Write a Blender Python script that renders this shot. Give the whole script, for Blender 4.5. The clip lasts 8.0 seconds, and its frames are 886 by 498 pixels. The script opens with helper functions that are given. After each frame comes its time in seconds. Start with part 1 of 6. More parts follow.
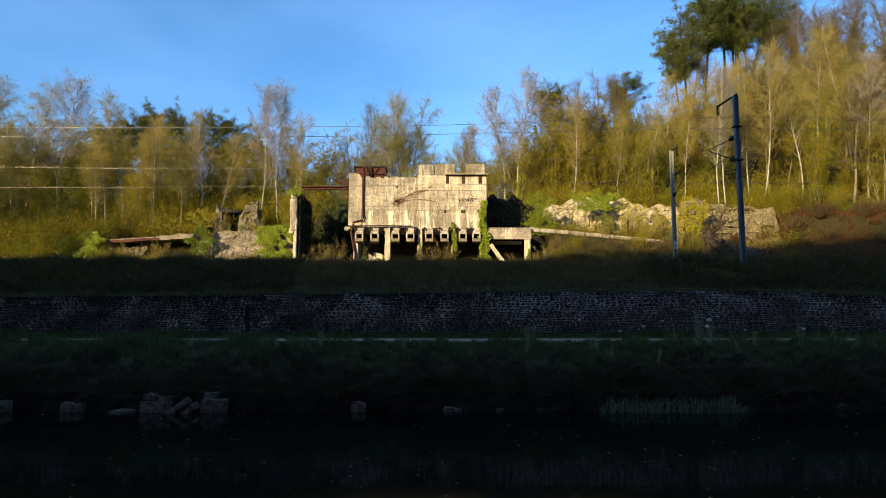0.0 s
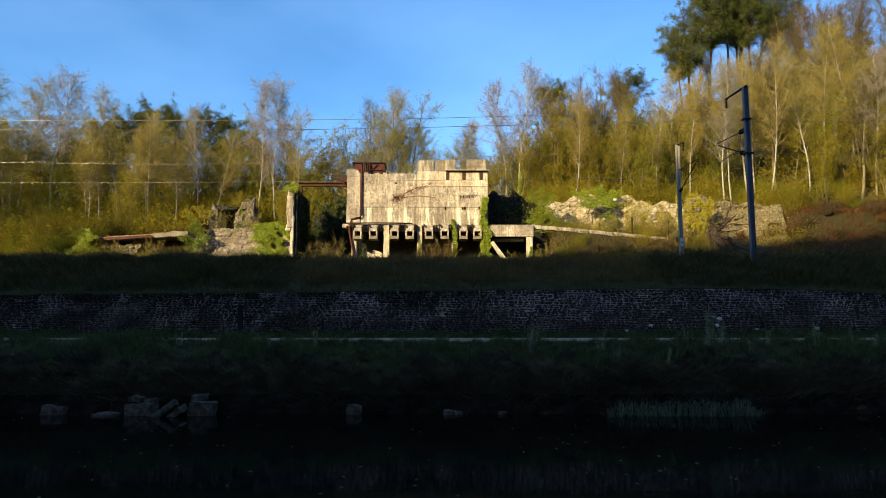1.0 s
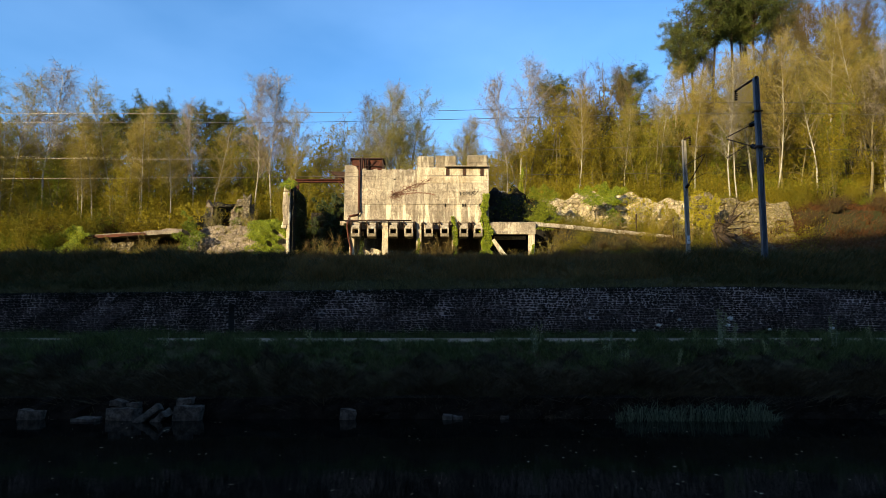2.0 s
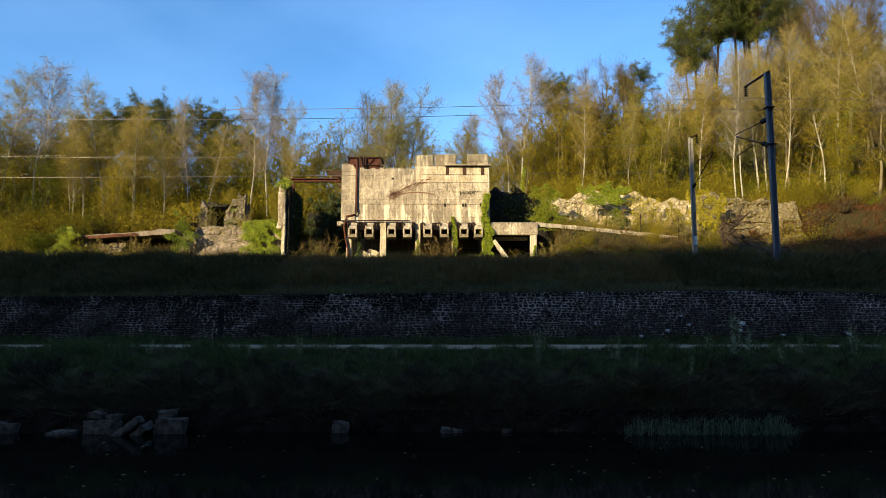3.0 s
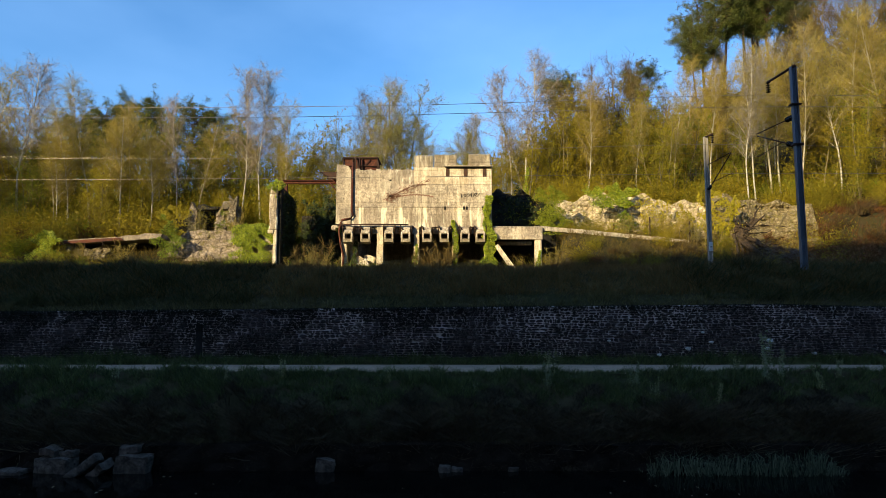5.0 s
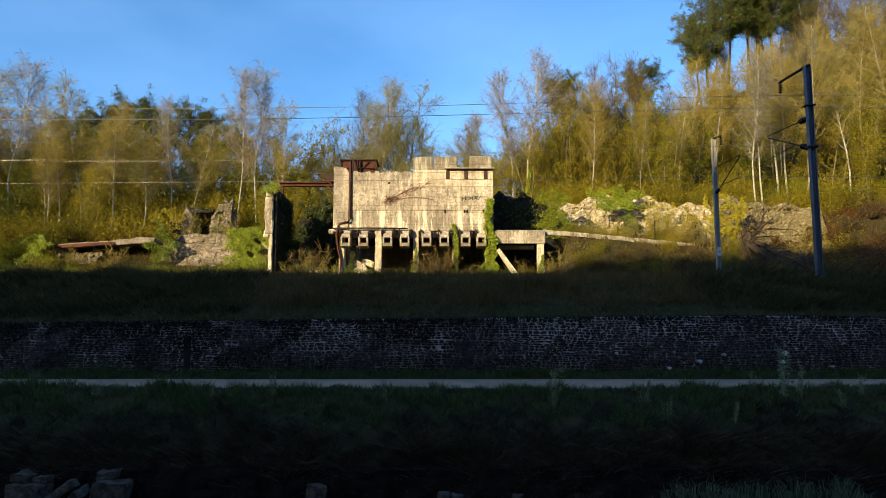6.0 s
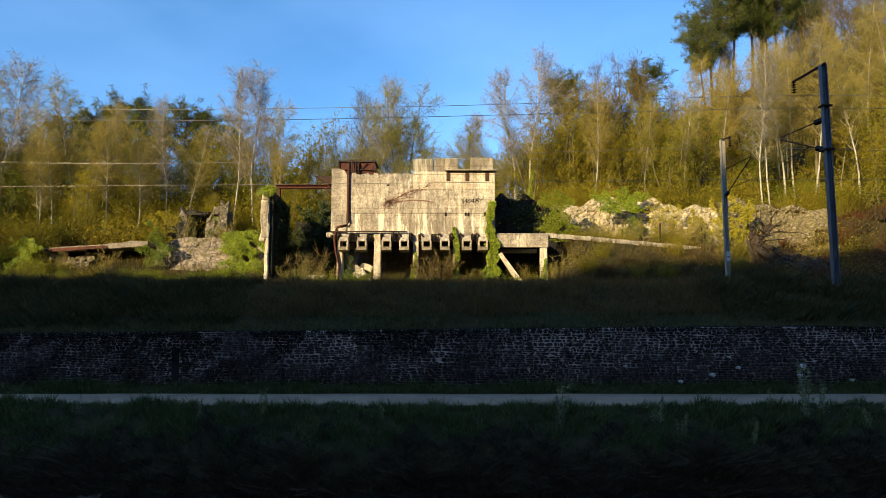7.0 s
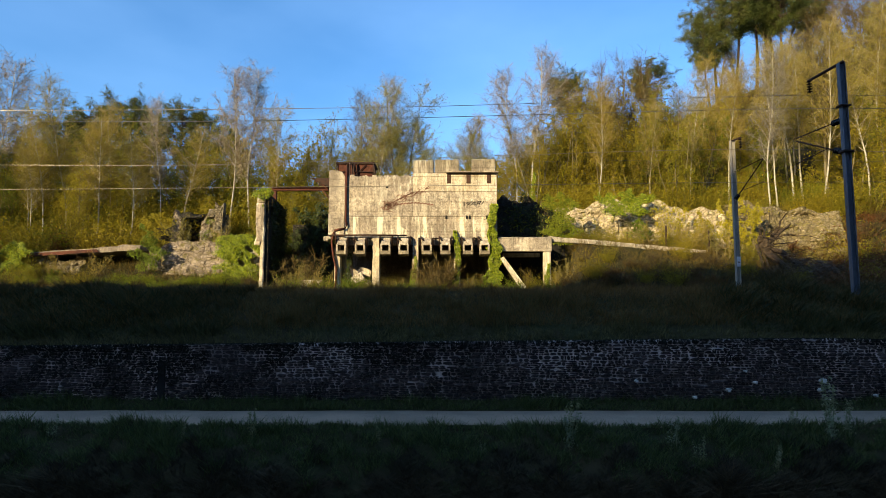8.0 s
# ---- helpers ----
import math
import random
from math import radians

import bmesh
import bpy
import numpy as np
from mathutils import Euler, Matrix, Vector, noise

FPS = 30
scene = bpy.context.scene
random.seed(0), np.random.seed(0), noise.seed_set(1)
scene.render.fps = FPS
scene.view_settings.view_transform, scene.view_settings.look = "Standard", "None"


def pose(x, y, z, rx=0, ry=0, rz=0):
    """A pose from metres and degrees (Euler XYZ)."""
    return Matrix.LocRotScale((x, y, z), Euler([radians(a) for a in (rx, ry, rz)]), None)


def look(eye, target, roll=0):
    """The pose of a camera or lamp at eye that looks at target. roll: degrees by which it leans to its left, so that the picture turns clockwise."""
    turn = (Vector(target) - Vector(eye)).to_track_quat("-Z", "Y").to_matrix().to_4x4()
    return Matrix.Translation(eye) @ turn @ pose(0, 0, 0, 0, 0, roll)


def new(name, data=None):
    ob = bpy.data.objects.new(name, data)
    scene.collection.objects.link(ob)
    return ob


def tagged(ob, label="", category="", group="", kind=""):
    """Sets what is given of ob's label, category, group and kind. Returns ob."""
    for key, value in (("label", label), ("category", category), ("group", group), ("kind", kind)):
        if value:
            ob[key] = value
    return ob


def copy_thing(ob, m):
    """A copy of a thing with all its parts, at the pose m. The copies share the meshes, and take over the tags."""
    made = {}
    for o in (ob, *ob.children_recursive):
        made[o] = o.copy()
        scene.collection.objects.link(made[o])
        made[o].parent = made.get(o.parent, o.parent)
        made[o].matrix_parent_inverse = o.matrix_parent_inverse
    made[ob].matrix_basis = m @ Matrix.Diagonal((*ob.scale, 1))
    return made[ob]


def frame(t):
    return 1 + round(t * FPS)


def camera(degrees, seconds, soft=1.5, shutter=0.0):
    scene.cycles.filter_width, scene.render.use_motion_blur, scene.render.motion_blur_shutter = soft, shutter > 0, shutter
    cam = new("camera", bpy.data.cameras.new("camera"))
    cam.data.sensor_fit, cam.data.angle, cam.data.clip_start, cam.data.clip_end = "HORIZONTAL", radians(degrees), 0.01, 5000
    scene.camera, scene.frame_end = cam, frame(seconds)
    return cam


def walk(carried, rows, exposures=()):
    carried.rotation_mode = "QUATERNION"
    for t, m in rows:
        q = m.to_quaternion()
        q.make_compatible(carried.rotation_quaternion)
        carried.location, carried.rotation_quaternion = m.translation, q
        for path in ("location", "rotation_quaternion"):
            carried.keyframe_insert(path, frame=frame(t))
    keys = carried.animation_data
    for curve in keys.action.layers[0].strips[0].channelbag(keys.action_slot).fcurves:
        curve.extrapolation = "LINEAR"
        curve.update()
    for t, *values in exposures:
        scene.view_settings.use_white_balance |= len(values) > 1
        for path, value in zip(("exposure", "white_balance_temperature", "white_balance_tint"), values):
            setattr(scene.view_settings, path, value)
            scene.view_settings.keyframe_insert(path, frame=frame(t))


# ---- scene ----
cam = camera(72.0, 8.0, soft=0.85)
# seconds, eye (x, y, z), yaw, pitch
ROWS = [
    (0.0, 0.000, 0.000, 3.400, -0.25, 5.81),
    (0.5, 0.014, 0.488, 3.385, -0.22, 5.80),
    (1.0, 0.029, 1.004, 3.345, -0.20, 5.79),
    (1.5, 0.052, 1.522, 3.300, -0.17, 5.77),
    (3.0, 0.148, 3.140, 3.520, -0.10, 5.74),
    (3.5, 0.177, 3.653, 3.669, -0.07, 5.73),
    (4.0, 0.188, 4.166, 3.814, -0.04, 5.72),
    (4.5, 0.205, 4.659, 3.944, -0.02, 5.70),
    (6.0, 0.260, 6.135, 4.500, 0.06, 5.67),
    (6.5, 0.268, 6.585, 4.668, 0.08, 5.66),
    (7.0, 0.259, 7.077, 4.861, 0.11, 5.64),
    (7.5, 0.259, 7.569, 5.036, 0.13, 5.63),
    (8.0, 0.257, 8.089, 5.221, 0.16, 5.62),
]
walk(cam, [(t, pose(x, y, z, 90 + pitch, 0.0, yaw)) for t, x, y, z, yaw, pitch in ROWS], exposures=[(0.0, 0.95), (8.0, 0.95)])

# ---- light ----
SUN_AZ, SUN_EL = 40.0, 20.0          # degrees behind-left of the view axis, and above the horizon
world = bpy.data.worlds.new("world")
scene.world = world
world.use_nodes = True
wn = world.node_tree.nodes
sky = wn.new("ShaderNodeTexSky")
sky.sky_type = "NISHITA"
sky.sun_disc = False
sky.sun_elevation = radians(SUN_EL)
sky.sun_rotation = radians(180 + SUN_AZ)
sky.air_density, sky.dust_density, sky.ozone_density = 1.0, 1.0, 4.3
sky.altitude = 500
depth = wn.new("ShaderNodeHueSaturation")          # clear, deep morning blue
depth.inputs["Hue"].default_value, depth.inputs["Saturation"].default_value = 0.498, 1.14
world.node_tree.links.new(sky.outputs[0], depth.inputs["Color"])
# thin high cirrus drawn out over the whole sky
wtc, wmp, wno = wn.new("ShaderNodeTexCoord"), wn.new("ShaderNodeMapping"), wn.new("ShaderNodeTexNoise")
wmp.inputs["Location"].default_value, wmp.inputs["Scale"].default_value = (0.35, 0.0, 0.2), (1.0, 0.6, 2.2)
wno.inputs["Scale"].default_value, wno.inputs["Detail"].default_value, wno.inputs["Roughness"].default_value = 1.6, 5.0, 0.5
veil = wn.new("ShaderNodeMapRange")
veil.inputs["From Min"].default_value, veil.inputs["From Max"].default_value, veil.inputs["To Max"].default_value = 0.36, 0.70, 0.22
haze = wn.new("ShaderNodeMix")
haze.data_type = "RGBA"
haze.inputs[7].default_value = (2.7, 4.6, 7.6, 1)
for a, b in ((wtc.outputs["Generated"], wmp.inputs[0]), (wmp.outputs[0], wno.inputs[0]), (wno.outputs[0], veil.inputs[0]), (veil.outputs[0], haze.inputs[0]), (depth.outputs[0], haze.inputs[6])):
    world.node_tree.links.new(a, b)
world.node_tree.links.new(haze.outputs[2], wn["Background"].inputs[0])
wn["Background"].inputs[1].default_value = 0.138
sun = new("sun", bpy.data.lights.new("sun", "SUN"))
sun.data.energy, sun.data.angle, sun.data.color = 5.2, radians(0.53), (1.0, 0.80, 0.44)
sun.matrix_world = look((-60 * math.sin(radians(SUN_AZ)), -60 * math.cos(radians(SUN_AZ)), 60 * math.tan(radians(SUN_EL))), (0, 0, 0))


# ---- materials ----
def ramp(nt, source, stops):
    node = nt.nodes.new("ShaderNodeValToRGB")
    els = node.color_ramp.elements
    while len(els) < len(stops):
        els.new(0.5)
    for el, (p, c) in zip(els, stops):
        el.position, el.color = p, (*c, 1)
    nt.links.new(source, node.inputs[0])
    return node.outputs[0]


def mixc(nt, fac, a, b, mode="MIX"):
    node = nt.nodes.new("ShaderNodeMix")
    node.data_type, node.blend_type = "RGBA", mode
    for sock, v in ((node.inputs[0], fac), (node.inputs[6], a), (node.inputs[7], b)):
        if hasattr(v, "is_linked"):
            nt.links.new(v, sock)
        else:
            sock.default_value = v if isinstance(v, (int, float)) else (*v, 1)
    return node.outputs[2]


def noise_tex(nt, scale, detail=6.0, rough=0.6, stretch=(1, 1, 1), space="Object"):
    tc = nt.nodes.new("ShaderNodeTexCoord")
    mp = nt.nodes.new("ShaderNodeMapping")
    mp.inputs["Scale"].default_value = stretch
    nt.links.new(tc.outputs[space], mp.inputs[0])
    n = nt.nodes.new("ShaderNodeTexNoise")
    n.inputs["Scale"].default_value, n.inputs["Detail"].default_value, n.inputs["Roughness"].default_value = scale, detail, rough
    nt.links.new(mp.outputs[0], n.inputs[0])
    return n.outputs[0]


def add_bump(nt, bsdf, height, strength=0.5, dist=0.02):
    b = nt.nodes.new("ShaderNodeBump")
    b.inputs["Strength"].default_value, b.inputs["Distance"].default_value = strength, dist
    nt.links.new(height, b.inputs["Height"])
    nt.links.new(b.outputs[0], bsdf.inputs["Normal"])


def surface(name, c1, c2, scale=3.0, fine=30.0, rough=0.85, bump=0.4, bump_dist=0.02, metal=0.0, stretch=(1, 1, 1), third=None, vary=0.0, island=False, spec=0.3):
    """A weathered surface: two colours mixed at a broad scale, a finer grain over them, and relief."""
    m = bpy.data.materials.new(name)
    m.use_nodes = True
    nt = m.node_tree
    bsdf = nt.nodes["Principled BSDF"]
    broad = noise_tex(nt, scale, 5, 0.6, stretch)
    grain = noise_tex(nt, fine, 5, 0.65, stretch)
    col = mixc(nt, ramp(nt, broad, [(0.35, (0, 0, 0)), (0.65, (1, 1, 1))]), c1, c2)
    if third:
        spots = noise_tex(nt, scale * 2.7, 8, 0.7, stretch)
        col = mixc(nt, ramp(nt, spots, [(0.54, (0, 0, 0)), (0.66, (1, 1, 1))]), col, third)
    col = mixc(nt, 0.55, col, ramp(nt, grain, [(0.3, (0.35, 0.35, 0.35)), (0.7, (1, 1, 1))]), "MULTIPLY")
    if vary or island:
        g = nt.nodes.new("ShaderNodeNewGeometry" if island else "ShaderNodeObjectInfo")
        r = g.outputs["Random Per Island"] if island else g.outputs["Random"]
        lo, hi = 1 - (vary or 0.4), 1.0
        col = mixc(nt, 1.0, col, ramp(nt, r, [(0, (lo, lo, lo)), (0.5, (hi, hi, hi * 0.95)), (1, (lo * 1.1, lo * 1.05, lo * 1.1))]), "MULTIPLY")
    nt.links.new(col, bsdf.inputs["Base Color"])
    bsdf.inputs["Roughness"].default_value, bsdf.inputs["Metallic"].default_value = rough, metal
    bsdf.inputs["Specular IOR Level"].default_value = spec
    if bump:
        add_bump(nt, bsdf, grain, bump, bump_dist)
    return m


def leaf_mat(name, c1, c2, glow=0.45, rough=0.6, plants=True):
    """Thin leaves: part of the light passes through; colour varies leaf by leaf and plant by plant."""
    m = bpy.data.materials.new(name)
    m.use_nodes = True
    nt = m.node_tree
    out = nt.nodes["Material Output"]
    bsdf = nt.nodes["Principled BSDF"]
    geo = nt.nodes.new("ShaderNodeNewGeometry")
    info = nt.nodes.new("ShaderNodeObjectInfo")
    col = mixc(nt, geo.outputs["Random Per Island"], c1, c2)
    if plants:
        col = mixc(nt, 1.0, col, ramp(nt, info.outputs["Random"], [(0, (0.60, 0.68, 0.7)), (0.5, (1, 0.98, 0.9)), (1, (0.98, 0.92, 0.7))]), "MULTIPLY")
    nt.links.new(col, bsdf.inputs["Base Color"])
    bsdf.inputs["Roughness"].default_value = rough
    bsdf.inputs["Specular IOR Level"].default_value = 0.2
    tr = nt.nodes.new("ShaderNodeBsdfTranslucent")
    nt.links.new(col, tr.inputs[0])
    mx = nt.nodes.new("ShaderNodeMixShader")
    mx.inputs[0].default_value = glow
    nt.links.new(bsdf.outputs[0], mx.inputs[1])
    nt.links.new(tr.outputs[0], mx.inputs[2])
    nt.links.new(mx.outputs[0], out.inputs[0])
    return m


def concrete_mat(name, pale, dark, stain, grime=0.5, ochre=0.3, runs=0.35, grey=0.35):
    """Board-marked concrete: broad patches, drips running down, fine pitting, lime runs and rusty ochre."""
    m = bpy.data.materials.new(name)
    m.use_nodes = True
    nt = m.node_tree
    bsdf = nt.nodes["Principled BSDF"]
    broad = noise_tex(nt, 0.55, 9, 0.72, (1, 1, 1.5))
    blotch = noise_tex(nt, 5.0, 12, 0.82, (1, 1, 1.3))
    speck = noise_tex(nt, 17.0, 8, 0.8)
    drip = noise_tex(nt, 2.6, 9, 0.74, (1.5, 1.5, 0.32))
    thin = noise_tex(nt, 7.0, 8, 0.72, (1.5, 1.5, 0.25))
    pits = noise_tex(nt, 26, 9, 0.8)
    boards = noise_tex(nt, 1.0, 2, 0.5, (0.03, 0.03, 6.5))
    band = noise_tex(nt, 1.0, 3, 0.6, (0.10, 0.10, 1.1))
    warm = noise_tex(nt, 0.9, 8, 0.68, (1.2, 1.2, 0.5))
    col = mixc(nt, ramp(nt, broad, [(0.40, (0, 0, 0)), (0.60, (1, 1, 1))]), pale, dark)
    col = mixc(nt, ramp(nt, band, [(0.46, (0, 0, 0)), (0.56, (0.55, 0.55, 0.55))]), col, dark)
    col = mixc(nt, ramp(nt, warm, [(0.56, (0, 0, 0)), (0.70, (ochre, ochre, ochre))]), col, (0.46, 0.30, 0.12))
    col = mixc(nt, ramp(nt, blotch, [(0.46, (0, 0, 0)), (0.58, (grime * 0.7, grime * 0.7, grime * 0.7))]), col, stain)
    col = mixc(nt, ramp(nt, speck, [(0.50, (0, 0, 0)), (0.58, (grime * 0.6, grime * 0.6, grime * 0.6))]), col, stain)
    col = mixc(nt, ramp(nt, drip, [(0.53, (0, 0, 0)), (0.64, (grime * 0.7, grime * 0.7, grime * 0.7))]), col, stain)
    col = mixc(nt, ramp(nt, thin, [(0.53, (0, 0, 0)), (0.62, (grime * 0.5, grime * 0.5, grime * 0.5))]), col, stain)
    col = mixc(nt, ramp(nt, drip, [(0.33, (0.9, 0.9, 0.9)), (0.42, (0, 0, 0))]), col, tuple(min(0.8, c * 1.3) for c in pale))
    # lime running down in long pale streaks, and black algae between them
    run = noise_tex(nt, 1.0, 9, 0.7, (2.4, 2.4, 0.22))
    tone = noise_tex(nt, 0.5, 10, 0.78, (0.7, 0.7, 1.7))
    col = mixc(nt, ramp(nt, tone, [(0.44, (0, 0, 0)), (0.60, (grey, grey, grey))]), col, (0.20, 0.175, 0.145))
    col = mixc(nt, ramp(nt, run, [(0.36, (runs, runs, runs)), (0.46, (0, 0, 0))]), col, (0.16, 0.125, 0.09))
    col = mixc(nt, ramp(nt, run, [(0.53, (0, 0, 0)), (0.60, (runs, runs, runs))]), col, (0.84, 0.76, 0.58))
    lines = mixc(nt, ramp(nt, speck, [(0.40, (0.35, 0.35, 0.35)), (0.60, (0.95, 0.95, 0.95))]), (1, 1, 1), ramp(nt, boards, [(0.36, (0.68, 0.65, 0.62)), (0.42, (1, 1, 1))]))
    col = mixc(nt, 1.0, col, lines, "MULTIPLY")
    col = mixc(nt, 0.9, col, ramp(nt, pits, [(0.38, (0.22, 0.2, 0.18)), (0.47, (1, 1, 1))]), "MULTIPLY")
    nt.links.new(col, bsdf.inputs["Base Color"])
    bsdf.inputs["Roughness"].default_value = 0.92
    bsdf.inputs["Specular IOR Level"].default_value = 0.2
    add_bump(nt, bsdf, mixc(nt, 0.7, boards, pits), 0.8, 0.05)
    return m


def rock_mat(name, pale, dark, crack, moss, size=2.2, joint=0.85):
    """Broken rock: stones of several sizes with dark joints, stains and moss."""
    m = bpy.data.materials.new(name)
    m.use_nodes = True
    nt = m.node_tree
    bsdf = nt.nodes["Principled BSDF"]
    tc = nt.nodes.new("ShaderNodeTexCoord")
    mp = nt.nodes.new("ShaderNodeMapping")
    mp.inputs["Scale"].default_value = (1.0, 0.4, 1.5)
    nt.links.new(tc.outputs["Object"], mp.inputs[0])
    warp = nt.nodes.new("ShaderNodeTexNoise")
    warp.inputs["Scale"].default_value, warp.inputs["Detail"].default_value = 2.6, 5
    nt.links.new(mp.outputs[0], warp.inputs[0])
    at = mixc(nt, 0.22, mp.outputs[0], warp.outputs["Color"], "ADD")
    heights = []
    col = mixc(nt, ramp(nt, noise_tex(nt, 1.1, 9, 0.72), [(0.42, (0, 0, 0)), (0.60, (1, 1, 1))]), pale, dark)
    for k, sc in enumerate((size, size * 2.7)):
        vo = nt.nodes.new("ShaderNodeTexVoronoi")
        vo.feature = "DISTANCE_TO_EDGE"
        vo.inputs["Scale"].default_value = sc
        nt.links.new(at, vo.inputs["Vector"])
        cell = nt.nodes.new("ShaderNodeTexVoronoi")
        cell.inputs["Scale"].default_value = sc
        nt.links.new(at, cell.inputs["Vector"])
        col = mixc(nt, 0.53 * joint, col, ramp(nt, cell.outputs["Color"], [(0.2, (0.35, 0.33, 0.3)), (0.8, (1, 1, 1))]), "MULTIPLY")
        col = mixc(nt, ramp(nt, vo.outputs["Distance"], [(0.01, (joint, joint, joint)), (0.09, (0, 0, 0))]), col, crack)
        heights.append(ramp(nt, vo.outputs["Distance"], [(0.0, (0, 0, 0)), (0.18, (1, 1, 1))]))
    col = mixc(nt, ramp(nt, noise_tex(nt, 2.4, 9, 0.75), [(0.52, (0, 0, 0)), (0.60, (0.85, 0.85, 0.85))]), col, moss)
    col = mixc(nt, 0.7, col, ramp(nt, noise_tex(nt, 18, 7, 0.75), [(0.36, (0.35, 0.34, 0.3)), (0.56, (1, 1, 1))]), "MULTIPLY")
    nt.links.new(col, bsdf.inputs["Base Color"])
    bsdf.inputs["Roughness"].default_value = 0.95
    bsdf.inputs["Specular IOR Level"].default_value = 0.15
    add_bump(nt, bsdf, mixc(nt, 0.4, heights[0], heights[1]), 0.9, 0.12)
    return m


def water_mat():
    m = bpy.data.materials.new("water")
    m.use_nodes = True
    nt = m.node_tree
    b = nt.nodes["Principled BSDF"]
    murk = noise_tex(nt, 0.3, 3, 0.5)
    nt.links.new(mixc(nt, murk, (0.002, 0.002, 0.002), (0.004, 0.004, 0.003)), b.inputs["Base Color"])
    b.inputs["Roughness"].default_value = 0.06
    b.inputs["IOR"].default_value = 1.33
    add_bump(nt, b, noise_tex(nt, 1.6, 3, 0.5, (0.5, 1.6, 1)), 0.06, 0.03)
    return m


def bark_birch():
    m = surface("birch_bark", (0.50, 0.46, 0.36), (0.38, 0.33, 0.24), 1.2, 14, 0.75, 0.3, 0.01, stretch=(1, 1, 0.6), third=(0.10, 0.085, 0.07))
    return m


